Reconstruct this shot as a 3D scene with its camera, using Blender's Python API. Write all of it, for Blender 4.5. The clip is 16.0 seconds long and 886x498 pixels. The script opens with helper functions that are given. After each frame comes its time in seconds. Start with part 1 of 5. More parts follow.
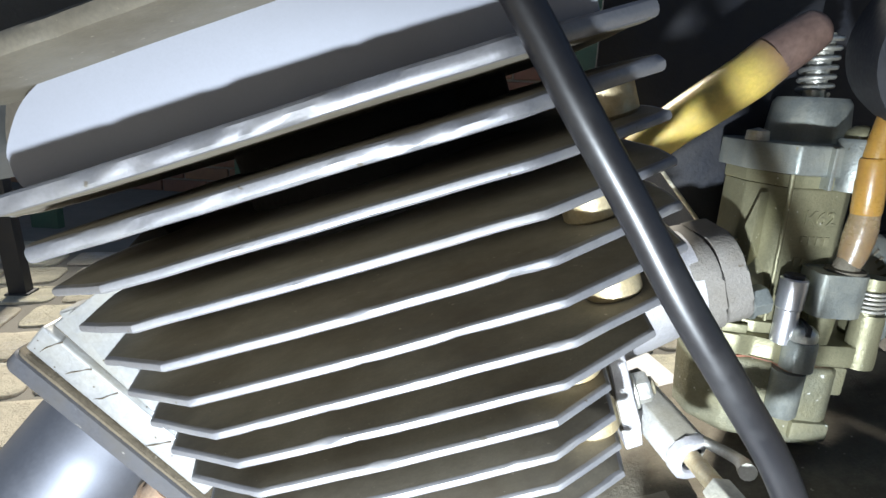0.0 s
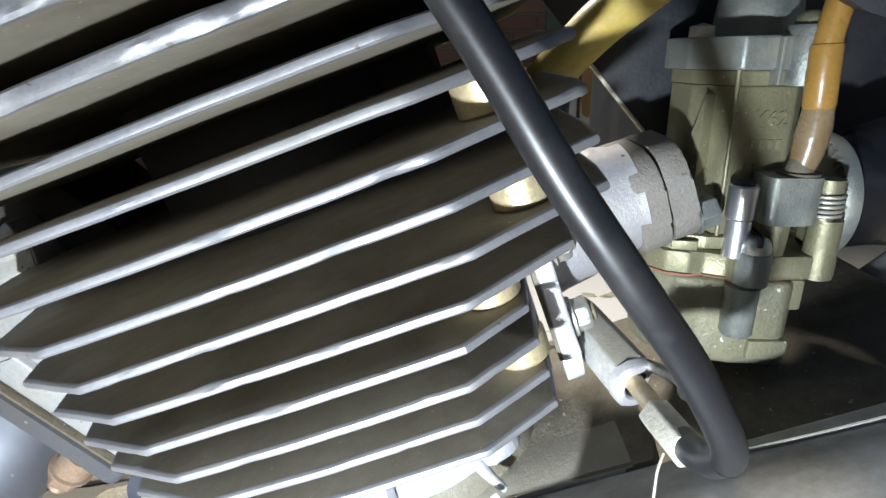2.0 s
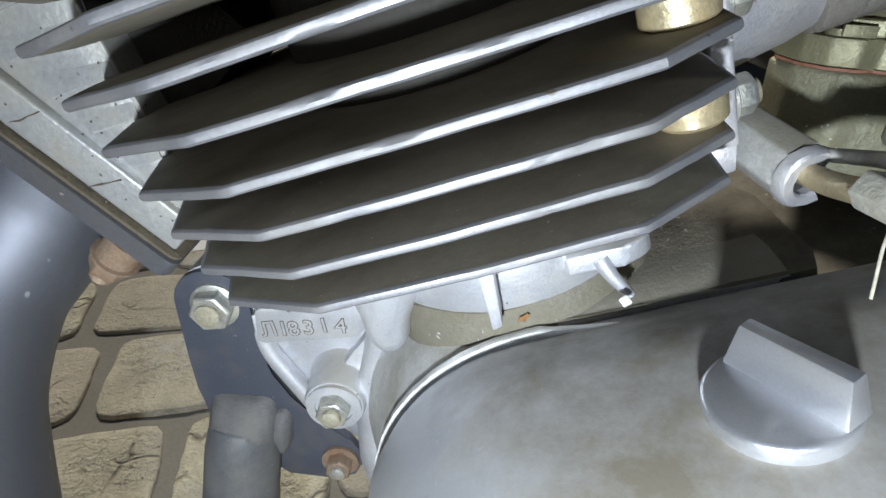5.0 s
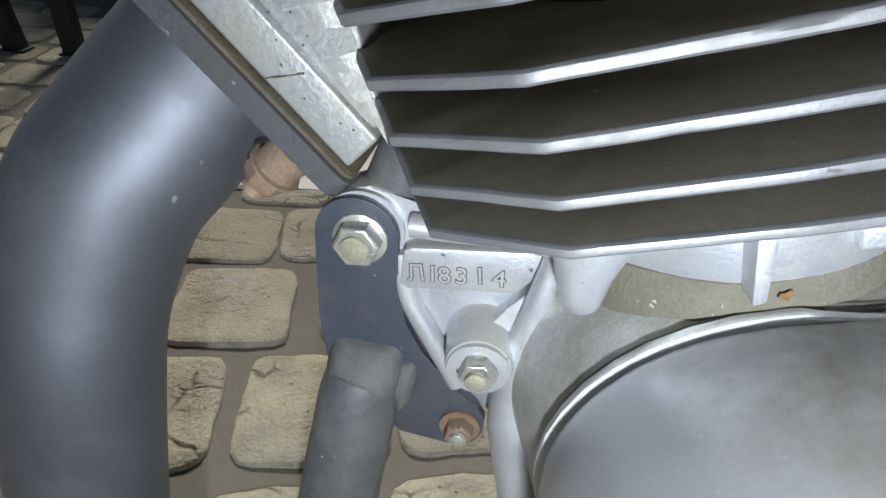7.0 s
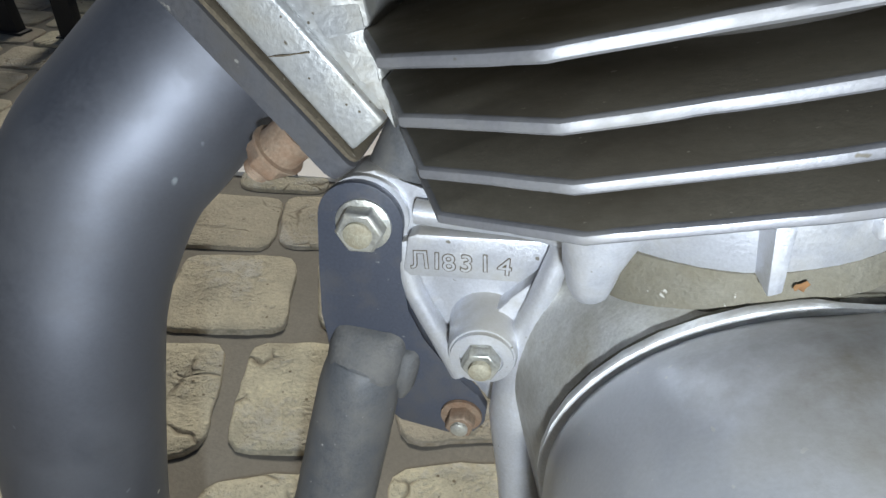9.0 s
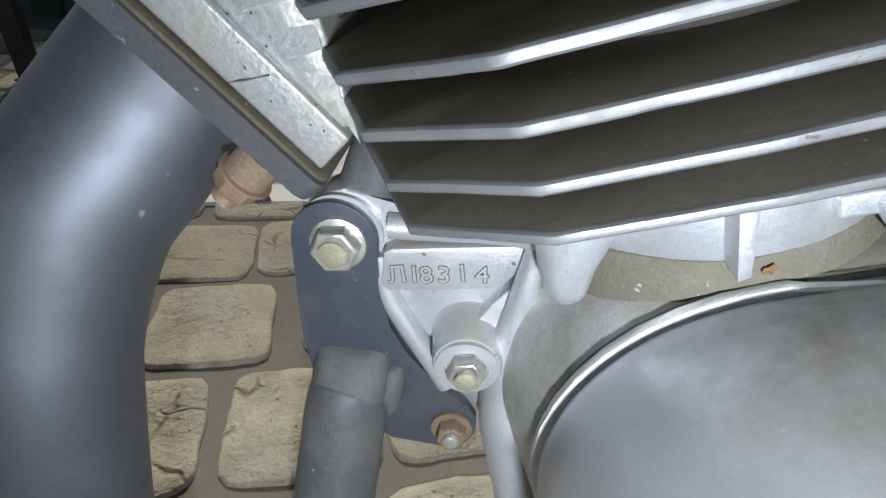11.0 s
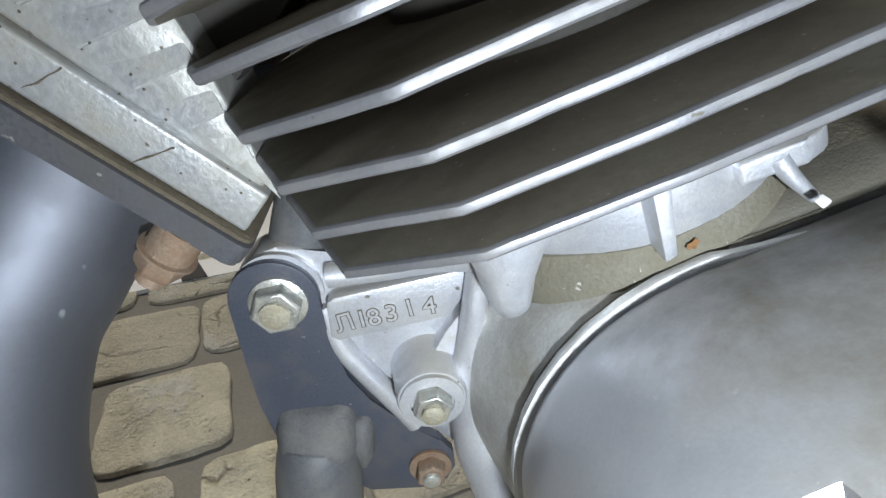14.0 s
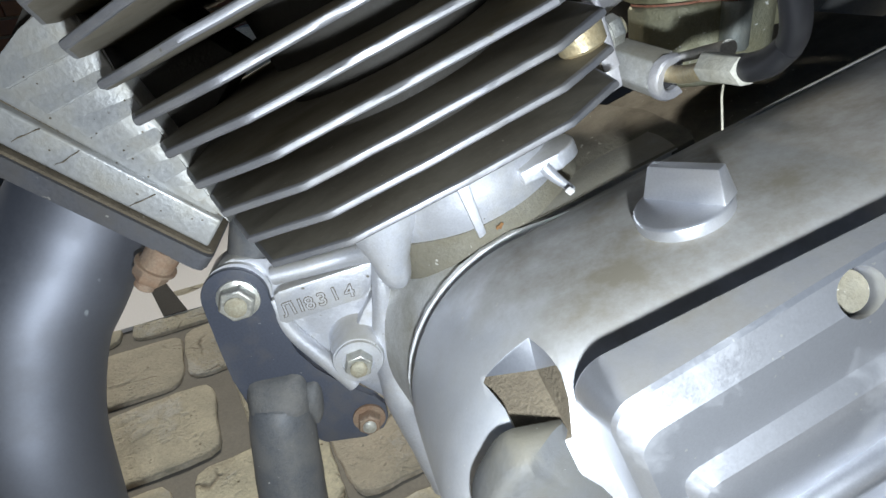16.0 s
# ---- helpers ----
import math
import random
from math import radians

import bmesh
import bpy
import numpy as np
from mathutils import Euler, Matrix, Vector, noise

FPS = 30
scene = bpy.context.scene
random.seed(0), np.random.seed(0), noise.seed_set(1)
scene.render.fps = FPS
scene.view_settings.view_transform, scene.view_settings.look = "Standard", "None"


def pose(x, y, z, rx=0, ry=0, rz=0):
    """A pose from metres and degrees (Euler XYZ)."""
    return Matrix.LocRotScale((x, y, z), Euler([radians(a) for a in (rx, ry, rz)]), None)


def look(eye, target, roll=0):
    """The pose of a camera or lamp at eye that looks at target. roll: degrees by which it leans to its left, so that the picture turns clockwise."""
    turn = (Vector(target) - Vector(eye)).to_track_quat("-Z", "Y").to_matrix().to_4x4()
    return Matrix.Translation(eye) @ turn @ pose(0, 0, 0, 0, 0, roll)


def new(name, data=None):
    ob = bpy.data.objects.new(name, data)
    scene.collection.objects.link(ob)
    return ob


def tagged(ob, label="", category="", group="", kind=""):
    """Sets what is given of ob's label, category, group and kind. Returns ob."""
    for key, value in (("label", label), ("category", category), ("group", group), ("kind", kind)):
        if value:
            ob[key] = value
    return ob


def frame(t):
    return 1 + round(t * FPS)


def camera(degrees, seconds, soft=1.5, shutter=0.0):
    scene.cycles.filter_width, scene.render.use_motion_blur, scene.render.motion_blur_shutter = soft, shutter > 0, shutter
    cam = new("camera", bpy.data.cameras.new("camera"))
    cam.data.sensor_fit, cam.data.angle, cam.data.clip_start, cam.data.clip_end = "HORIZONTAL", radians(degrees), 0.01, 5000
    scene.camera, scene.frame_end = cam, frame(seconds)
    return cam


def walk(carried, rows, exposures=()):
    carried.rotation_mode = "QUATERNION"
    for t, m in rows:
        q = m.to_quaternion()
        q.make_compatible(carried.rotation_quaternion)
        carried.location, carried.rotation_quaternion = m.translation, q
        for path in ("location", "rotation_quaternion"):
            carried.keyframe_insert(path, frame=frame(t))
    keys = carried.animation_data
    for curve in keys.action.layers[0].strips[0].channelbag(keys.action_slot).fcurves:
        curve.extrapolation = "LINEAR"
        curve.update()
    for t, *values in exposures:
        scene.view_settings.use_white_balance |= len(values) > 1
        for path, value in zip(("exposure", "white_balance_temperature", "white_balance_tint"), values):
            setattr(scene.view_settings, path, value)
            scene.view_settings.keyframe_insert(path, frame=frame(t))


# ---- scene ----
cam = camera(76.2, 16.0)
PATH = [
    (0, (0.034, 0.041, 0.583), (-0.04, 1.968, 0.056), 2.9),
    (0.5, (0.0385, 0.045, 0.565), (-0.049, 1.980, 0.062), 2.1),
    (1, (0.041, 0.048, 0.561), (-0.028, 1.973, 0.023), 1.0),
    (1.5, (0.058, 0.048, 0.562), (-0.0195, 1.9715, 0.0195), -0.45),
    (2, (0.064, 0.06, 0.563), (0.024, 1.95, -0.089), -0.6),
    (2.5, (0.069, 0.068, 0.558), (0.033, 1.923, -0.189), -1.1),
    (3, (0.072, 0.073, 0.546), (0.038, 1.902, -0.263), -1.2),
    (3.5, (0.076, 0.081, 0.526), (0.049, 1.884, -0.339), -0.7),
    (4, (0.067, 0.083, 0.518), (0.029, 1.87, -0.378), -0.2),
    (4.5, (0.049, 0.081, 0.509), (0.002, 1.852, -0.419), 0.8),
    (5, (0.026, 0.079, 0.505), (-0.025, 1.827, -0.466), 2.4),
    (5.2, (0.014, 0.081, 0.502), (-0.05, 1.82, -0.484), 2.9),
    (7.3, (-0.033, 0.1, 0.476), (-0.182, 1.771, -0.613), 7.8),
    (7.5, (-0.034, 0.1, 0.476), (-0.178, 1.769, -0.617), 8.1),
    (8, (-0.035, 0.102, 0.475), (-0.179, 1.757, -0.638), 8.4),
    (10.5, (-0.032, 0.101, 0.473), (-0.137, 1.78, -0.61), 6.0),
    (11, (-0.032, 0.101, 0.473), (-0.112, 1.794, -0.589), 4.8),
    (11.5, (-0.031, 0.101, 0.472), (-0.082, 1.809, -0.567), 3.6),
    (12, (-0.032, 0.102, 0.472), (-0.05, 1.823, -0.545), 2.2),
    (12.5, (-0.033, 0.102, 0.472), (-0.019, 1.834, -0.527), 1.0),
    (13, (-0.035, 0.103, 0.471), (0.012, 1.845, -0.512), -0.5),
    (13.5, (-0.032, 0.104, 0.472), (0.045, 1.852, -0.495), -1.8),
    (14, (-0.029, 0.1, 0.472), (0.077, 1.858, -0.476), -3.3),
    (14.5, (-0.026, 0.095, 0.47), (0.105, 1.861, -0.461), -4.7),
    (15, (-0.021, 0.077, 0.48), (0.131, 1.845, -0.441), -5.7),
    (15.5, (0.005, 0.048, 0.491), (0.163, 1.823, -0.417), -6.8),
    (16, (0.001, 0.015, 0.498), (0.184, 1.796, -0.394), -7.6),
]
EXPOSURES = [(0.0, 1.05), (0.5, 0.82), (1.0, 0.74), (2.0, 0.58), (3.0, 0.24), (3.5, 0.06), (4.5, -0.36), (5.5, -0.46), (8.0, -0.48), (14.0, -0.5), (16.0, -0.53)]
walk(cam, [(t, look(eye, target, roll)) for t, eye, target, roll in PATH], EXPOSURES)

# ---- light ----
world = bpy.data.worlds.new("sky")
scene.world = world
world.use_nodes = True
wn = world.node_tree.nodes
sky = wn.new("ShaderNodeTexSky")
sky.sky_type, sky.sun_disc = "NISHITA", False
sky.sun_elevation, sky.sun_rotation = radians(42), radians(-20)
wn["Background"].inputs["Strength"].default_value = 0.032
world.node_tree.links.new(sky.outputs[0], wn["Background"].inputs["Color"])

sun = new("sun", bpy.data.lights.new("sun", "SUN"))
sun.data.energy, sun.data.angle, sun.data.color = 3.5, radians(12), (1.0, 0.95, 0.84)
sun.matrix_world = look((-0.75, 2.06, 1.97), (0, 0, 0))

# the inspection torch that lights the engine from beside the lens
torch = new("torch", bpy.data.lights.new("torch", "SPOT"))
torch.data.energy, torch.data.shadow_soft_size, torch.data.color = 10.8, 0.008, (0.815, 0.91, 1.0)
torch.data.spot_size, torch.data.spot_blend = radians(146), 1.0
torch.matrix_world = look((0.006, -0.045, 0.447), (0.025, 0.28, 0.300))

# ---- materials ----
def shader(name, base, rough=0.5, metal=0.0, dirt=None, dirt_amount=0.5, dirt_scale=30.0, grain=400.0, bump=0.1, spread=0.25, fleck=None, fleck_amount=0.0, fleck_scale=300.0, random=0.0, subsurface=0.0, coat=0.0, blotch=None, cracks=None, dust=None, uneven_gloss=0.2, coat_rough=0.28, relief=0.0012, specks=None):
    """Principled surface with stains at two scales, flecks and fine relief."""
    m = bpy.data.materials.new(name)
    m.use_nodes = True
    nt = m.node_tree
    n, l = nt.nodes, nt.links
    b = n["Principled BSDF"]
    co = n.new("ShaderNodeTexCoord").outputs["Object"]
    if random:  # each piece takes its own stretch of the pattern
        far = n.new("ShaderNodeMath")
        far.operation, far.inputs[1].default_value = "MULTIPLY", 23.0
        l.new(n.new("ShaderNodeObjectInfo").outputs["Random"], far.inputs[0])
        shift = n.new("ShaderNodeVectorMath")
        l.new(co, shift.inputs[0])
        l.new(far.outputs[0], shift.inputs[1])
        co = shift.outputs[0]

    def noise_at(scale, detail=4.0, w=0.6):
        t = n.new("ShaderNodeTexNoise")
        t.inputs["Scale"].default_value, t.inputs["Detail"].default_value, t.inputs["Roughness"].default_value = scale, detail, w
        l.new(co, t.inputs["Vector"])
        return t.outputs["Fac"]

    def ramp(src, lo, hi, a=0.0, z=1.0):
        r = n.new("ShaderNodeMapRange")
        for k, v in zip(("From Min", "From Max", "To Min", "To Max"), (lo, hi, a, z)):
            r.inputs[k].default_value = v
        l.new(src, r.inputs["Value"])
        return r.outputs["Result"]

    def mix(fac, a, z, mode="MIX"):
        x = n.new("ShaderNodeMix")
        x.data_type, x.blend_type = "RGBA", mode
        for k, v in ((0, fac), (6, a), (7, z)):
            if isinstance(v, (int, float)):
                x.inputs[k].default_value = v
            elif isinstance(v, tuple):
                x.inputs[k].default_value = (*v, 1)
            else:
                l.new(v, x.inputs[k])
        return x.outputs[2]

    fine = noise_at(grain)
    col = mix(ramp(fine, 0.3, 0.7), tuple(v * (1 - spread) for v in base), tuple(min(1, v * (1 + spread)) for v in base))
    rough_out = ramp(fine, 0.3, 0.7, max(0.02, rough * (1 - uneven_gloss)), min(1, rough * (1 + uneven_gloss)))
    if random:
        info = n.new("ShaderNodeObjectInfo").outputs["Random"]
        hsv = n.new("ShaderNodeHueSaturation")
        l.new(ramp(info, 0, 1, 1 - random, 1 + random), hsv.inputs["Value"])
        l.new(ramp(info, 0, 1, 0.485, 0.515), hsv.inputs["Hue"])
        l.new(col, hsv.inputs["Color"])
        col = hsv.outputs["Color"]
    metal_out = flake = None
    if blotch:  # large worn or stained patches with a torn outline
        big = n.new("ShaderNodeMath")
        big.operation = "ADD"
        l.new(ramp(noise_at(dirt_scale * 0.55, 8, 0.72), 0.0, 1.0, 0.0, 0.8), big.inputs[0])
        l.new(ramp(noise_at(dirt_scale * 7, 3), 0.0, 1.0, 0.0, 0.2), big.inputs[1])
        col = mix(ramp(big.outputs[0], 0.53, 0.64, 0.0, 0.75), col, blotch)
        flake = ramp(big.outputs[0], 0.50, 0.60, 0.0, 0.8)
    crack = None
    if cracks:  # branching hairline cracks
        warp = n.new("ShaderNodeTexNoise")
        warp.inputs["Scale"].default_value = cracks[0] * 1.5
        l.new(co, warp.inputs["Vector"])
        bend = n.new("ShaderNodeMix")
        bend.data_type = "VECTOR"
        bend.inputs[0].default_value = 0.036
        l.new(co, bend.inputs[4])
        l.new(warp.outputs["Color"], bend.inputs[5])
        v = n.new("ShaderNodeTexVoronoi")
        v.feature = "DISTANCE_TO_EDGE"
        v.inputs["Scale"].default_value = cracks[0]
        l.new(bend.outputs[1], v.inputs["Vector"])
        thin = n.new("ShaderNodeMath")
        thin.operation = "MULTIPLY"
        l.new(ramp(v.outputs["Distance"], 0.0, 0.035, 1.0, 0.0), thin.inputs[0])
        l.new(ramp(noise_at(cracks[0] * 0.9, 2), 0.50, 0.60), thin.inputs[1])
        crack = thin.outputs[0]
        col = mix(crack, col, cracks[1])
    if dirt:
        d = ramp(noise_at(dirt_scale, 6, 0.65), 0.55 - 0.4 * dirt_amount, 0.98 - 0.4 * dirt_amount)
        col = mix(d, col, dirt)
        r2 = n.new("ShaderNodeMix")
        l.new(d, r2.inputs[0])
        l.new(rough_out, r2.inputs[2])
        r2.inputs[3].default_value = min(0.85, rough + 0.3)
        rough_out = r2.outputs[0]
        metal_out = ramp(d, 0, 1, metal, metal * 0.4)
    if fleck:
        f = ramp(noise_at(fleck_scale, 2, 0.5), 0.74 - fleck_amount * 0.3, 0.78 - fleck_amount * 0.3)
        col = mix(f, col, fleck)
    if specks:  # scattered round specks of dried splash
        dots = n.new("ShaderNodeTexVoronoi")
        dots.inputs["Scale"].default_value = specks[0]
        l.new(co, dots.inputs["Vector"])
        col = mix(ramp(dots.outputs["Distance"], specks[1], specks[1] * 0.7), col, specks[2])
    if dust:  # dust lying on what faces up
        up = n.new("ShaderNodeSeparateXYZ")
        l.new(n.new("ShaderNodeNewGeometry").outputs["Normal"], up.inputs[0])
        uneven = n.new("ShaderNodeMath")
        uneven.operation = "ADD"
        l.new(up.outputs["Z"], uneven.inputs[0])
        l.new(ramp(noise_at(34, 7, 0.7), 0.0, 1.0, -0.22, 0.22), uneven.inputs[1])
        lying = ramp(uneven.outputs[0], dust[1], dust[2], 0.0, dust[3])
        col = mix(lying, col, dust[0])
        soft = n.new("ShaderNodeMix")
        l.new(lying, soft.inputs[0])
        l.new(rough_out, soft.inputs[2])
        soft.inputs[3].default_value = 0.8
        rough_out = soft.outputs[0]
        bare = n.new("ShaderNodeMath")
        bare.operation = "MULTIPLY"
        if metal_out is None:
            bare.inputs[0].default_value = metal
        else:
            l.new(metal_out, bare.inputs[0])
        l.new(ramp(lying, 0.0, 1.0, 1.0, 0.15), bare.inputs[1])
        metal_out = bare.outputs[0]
    l.new(col, b.inputs["Base Color"])
    l.new(rough_out, b.inputs["Roughness"])
    b.inputs["Metallic"].default_value = metal
    if metal_out is not None:
        l.new(metal_out, b.inputs["Metallic"])
    b.inputs["Subsurface Weight"].default_value = subsurface
    b.inputs["Subsurface Radius"].default_value = (0.006, 0.004, 0.001)
    b.inputs["Coat Weight"].default_value, b.inputs["Coat Roughness"].default_value = coat, coat_rough
    if bump:
        bp = n.new("ShaderNodeBump")
        bp.inputs["Strength"].default_value, bp.inputs["Distance"].default_value = bump, relief
        h = n.new("ShaderNodeMath")
        h.operation = "ADD"
        l.new(fine, h.inputs[0])
        l.new(noise_at(grain * 0.2, 5), h.inputs[1])
        tall = h.outputs[0]
        if crack is not None:
            dig = n.new("ShaderNodeMath")
            dig.operation = "SUBTRACT"
            l.new(tall, dig.inputs[0])
            l.new(crack, dig.inputs[1])
            tall = dig.outputs[0]
            if flake is not None:  # split layers of the stone
                rise = n.new("ShaderNodeMath")
                rise.operation = "ADD"
                l.new(tall, rise.inputs[0])
                l.new(flake, rise.inputs[1])
                tall = rise.outputs[0]
        l.new(tall, bp.inputs["Height"])
        l.new(bp.outputs[0], b.inputs["Normal"])
    return m


M_FIN = shader("dusty_fin_aluminium", (0.235, 0.212, 0.166), 0.62, 0.25, (0.12, 0.098, 0.066), 0.5, 28, 900, 0.05, 0.16, (0.38, 0.35, 0.28), 0.07, 500, blotch=(0.165, 0.15, 0.125))
M_RIM = shader("bare_fin_edge", (0.245, 0.245, 0.26), 0.46, 0.65, (0.18, 0.17, 0.15), 0.30, 40, 900, 0.08, 0.08, (0.15, 0.135, 0.11), 0.05, 260, uneven_gloss=0.1)
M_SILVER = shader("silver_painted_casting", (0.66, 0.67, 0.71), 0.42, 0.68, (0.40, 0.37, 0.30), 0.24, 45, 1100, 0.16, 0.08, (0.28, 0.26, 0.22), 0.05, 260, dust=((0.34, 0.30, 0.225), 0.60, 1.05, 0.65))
M_HEAD = shader("smooth_silver_paint", (0.38, 0.395, 0.45), 0.5, 0.15, (0.33, 0.34, 0.38), 0.2, 12, 1400, 0.03, 0.03)
# dark brown that includes the shadow round the head's side wall
M_RECESS = shader("shaded_brown_recess", (0.10, 0.085, 0.065), 0.75, 0.1, (0.07, 0.055, 0.04), 0.4, 40, 700, 0.3, 0.2)
M_COVERTOP = shader("dull_grey_casting", (0.10, 0.105, 0.108), 0.6, 0.3, (0.13, 0.125, 0.11), 0.4, 30, 800, 0.15, 0.12)
M_PORT = shader("chipped_silver_port", (0.45, 0.455, 0.455), 0.40, 0.55, (0.27, 0.245, 0.185), 0.40, 60, 500, 0.22, 0.08, (0.13, 0.105, 0.07), 0.06, 160, specks=(190.0, 0.10, (0.12, 0.10, 0.07)))
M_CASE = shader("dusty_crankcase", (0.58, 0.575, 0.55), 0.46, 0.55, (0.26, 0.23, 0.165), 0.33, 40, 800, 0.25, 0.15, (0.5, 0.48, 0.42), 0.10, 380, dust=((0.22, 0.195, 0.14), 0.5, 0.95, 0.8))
M_DECK = shader("grimy_deck", (0.185, 0.165, 0.125), 0.75, 0.15, (0.085, 0.07, 0.048), 0.5, 50, 600, 0.5, 0.2, (0.45, 0.42, 0.35), 0.08, 300)
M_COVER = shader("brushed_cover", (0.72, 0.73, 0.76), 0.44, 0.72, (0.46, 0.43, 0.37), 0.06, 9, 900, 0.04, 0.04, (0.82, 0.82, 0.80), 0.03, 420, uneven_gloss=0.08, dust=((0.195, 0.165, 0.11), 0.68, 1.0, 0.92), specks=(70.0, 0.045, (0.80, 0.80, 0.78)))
M_POLISH = shader("polished_aluminium", (0.66, 0.67, 0.71), 0.31, 0.88, (0.48, 0.46, 0.42), 0.10, 26, 1300, 0.04, 0.05, uneven_gloss=0.1)
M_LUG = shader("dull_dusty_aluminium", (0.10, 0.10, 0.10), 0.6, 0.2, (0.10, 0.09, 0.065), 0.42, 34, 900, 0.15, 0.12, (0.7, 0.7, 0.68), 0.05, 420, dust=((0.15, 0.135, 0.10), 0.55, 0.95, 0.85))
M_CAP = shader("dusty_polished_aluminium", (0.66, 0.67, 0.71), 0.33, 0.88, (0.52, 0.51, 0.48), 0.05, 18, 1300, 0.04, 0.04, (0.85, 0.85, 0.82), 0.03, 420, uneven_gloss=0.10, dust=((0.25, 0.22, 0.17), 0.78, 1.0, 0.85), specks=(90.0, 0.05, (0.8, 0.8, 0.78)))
M_PIPE = shader("satin_grey_black_paint", (0.165, 0.172, 0.197), 0.58, 0.85, (0.115, 0.112, 0.108), 0.12, 14, 700, 0.01, 0.06, (0.40, 0.43, 0.45), 0.0, 90, specks=(42.0, 0.05, (0.62, 0.62, 0.55)), coat=0.2, uneven_gloss=0.05, coat_rough=0.5)
# black flange paint, kept darker than the pipe for the weaker light there
M_FLANGE = shader("shaded_black_flange", (0.085, 0.087, 0.098), 0.48, 0.25, (0.075, 0.066, 0.055), 0.4, 50, 800, 0.12, 0.15, (0.22, 0.21, 0.19), 0.05, 260)
M_PLATE = shader("blue_black_plate_paint", (0.062, 0.068, 0.088), 0.42, 0.0, (0.11, 0.10, 0.09), 0.15, 60, 800, 0.10, 0.15, (0.25, 0.25, 0.24), 0.05, 300)
M_TUBE = shader("dusty_black_tube", (0.095, 0.098, 0.103), 0.5, 0.0, (0.19, 0.175, 0.15), 0.35, 45, 900, 0.15, 0.2, (0.34, 0.33, 0.31), 0.06, 350)
M_RUBBER = shader("black_rubber", (0.010, 0.010, 0.012), 0.40, 0.0, (0.03, 0.03, 0.03), 0.14, 40, 900, 0.02, 0.1, coat=0.3, uneven_gloss=0.1)
M_BLACK = shader("black_plastic", (0.018, 0.020, 0.027), 0.55, 0.0, (0.05, 0.045, 0.04), 0.25, 20, 500, 0.2, 0.25)
M_ZINC = shader("zinc_plated_steel", (0.62, 0.62, 0.58), 0.35, 0.85, (0.38, 0.34, 0.24), 0.3, 120, 900, 0.25, 0.15, (0.30, 0.24, 0.14), 0.06, 500)
M_STUD = shader("dull_stud_end", (0.40, 0.37, 0.28), 0.6, 0.4, (0.26, 0.21, 0.13), 0.4, 160, 900, 0.3, 0.2)
M_RUST = shader("rusty_nut_steel", (0.30, 0.225, 0.16), 0.55, 0.4, (0.21, 0.11, 0.06), 0.48, 120, 900, 0.18, 0.22)
M_BRASS = shader("yellow_passivated_nut", (0.52, 0.44, 0.28), 0.38, 0.6, (0.42, 0.28, 0.12), 0.3, 120, 800, 0.2, 0.15)
M_CARB = shader("olive_chromated_zinc", (0.26, 0.247, 0.155), 0.42, 0.55, (0.20, 0.18, 0.105), 0.35, 55, 900, 0.22, 0.15, (0.62, 0.60, 0.52), 0.07, 420)
M_CARBTOP = shader("grey_zinc_cap", (0.26, 0.28, 0.265), 0.42, 0.6, (0.30, 0.29, 0.23), 0.3, 70, 900, 0.2, 0.12, (0.2, 0.19, 0.16), 0.06, 400)
M_INTAKE = shader("grey_insulator", (0.215, 0.20, 0.18), 0.7, 0.1, (0.17, 0.15, 0.12), 0.42, 60, 700, 0.5, 0.14, (0.13, 0.11, 0.085), 0.10, 170)
M_AMBER = shader("amber_pvc_hose", (0.38, 0.215, 0.05), 0.30, 0.0, (0.30, 0.14, 0.03), 0.3, 60, 500, 0.08, 0.12, subsurface=0.4)
M_YELLOW = shader("yellow_pvc_tube", (0.62, 0.47, 0.12), 0.38, 0.0, (0.42, 0.30, 0.08), 0.25, 40, 500, 0.08, 0.12, subsurface=0.35)
M_BURNT = shader("scorched_tube_end", (0.17, 0.11, 0.09), 0.4, 0.0, (0.08, 0.06, 0.055), 0.4, 60, 400, 0.1, 0.2)
# near black: paints the shade deep between the fins; also colours the strap
M_NEARBLACK = shader("matt_near_black", (0.032, 0.029, 0.025), 0.8, 0.1, (0.03, 0.026, 0.02), 0.5, 30, 500, 0.3, 0.2)
# invented dark colour for the unseen wall, to keep its bounce low
M_YARD = shader("dark_unseen_wall", (0.035, 0.030, 0.026), 0.85, 0.0, (0.05, 0.044, 0.038), 0.4, 3, 60, 0.3, 0.15)
M_GASKET = shader("red_gasket", (0.24, 0.10, 0.06), 0.7, 0.0, None, 0, 1, 600, 0.2)
M_WHITE = shader("whitewash", (0.76, 0.73, 0.69), 0.7, 0.0, (0.60, 0.56, 0.50), 0.25, 6, 300, 0.2, 0.05)
M_SHEET = shader("clean_white_paint", (0.86, 0.83, 0.80), 0.6, 0.0, (0.78, 0.74, 0.69), 0.15, 5, 300, 0.1, 0.03)
M_FERRULE = shader("pale_ferrule", (0.58, 0.56, 0.48), 0.5, 0.3, (0.36, 0.33, 0.25), 0.35, 120, 700, 0.3, 0.15)
M_STRING = shader("pale_wire", (0.62, 0.58, 0.46), 0.5, 0.1, None, 0, 1, 400, 0.1)
M_STONE = shader("sandy_paving_stone", (0.53, 0.48, 0.36), 0.8, 0.0, (0.34, 0.31, 0.24), 0.5, 16, 220, 0.8, 0.14, (0.28, 0.25, 0.19), 0.10, 90, random=0.17, cracks=(13.0, (0.17, 0.135, 0.085)), blotch=(0.58, 0.58, 0.56), relief=0.0040, specks=(44.0, 0.085, (0.20, 0.165, 0.11)))
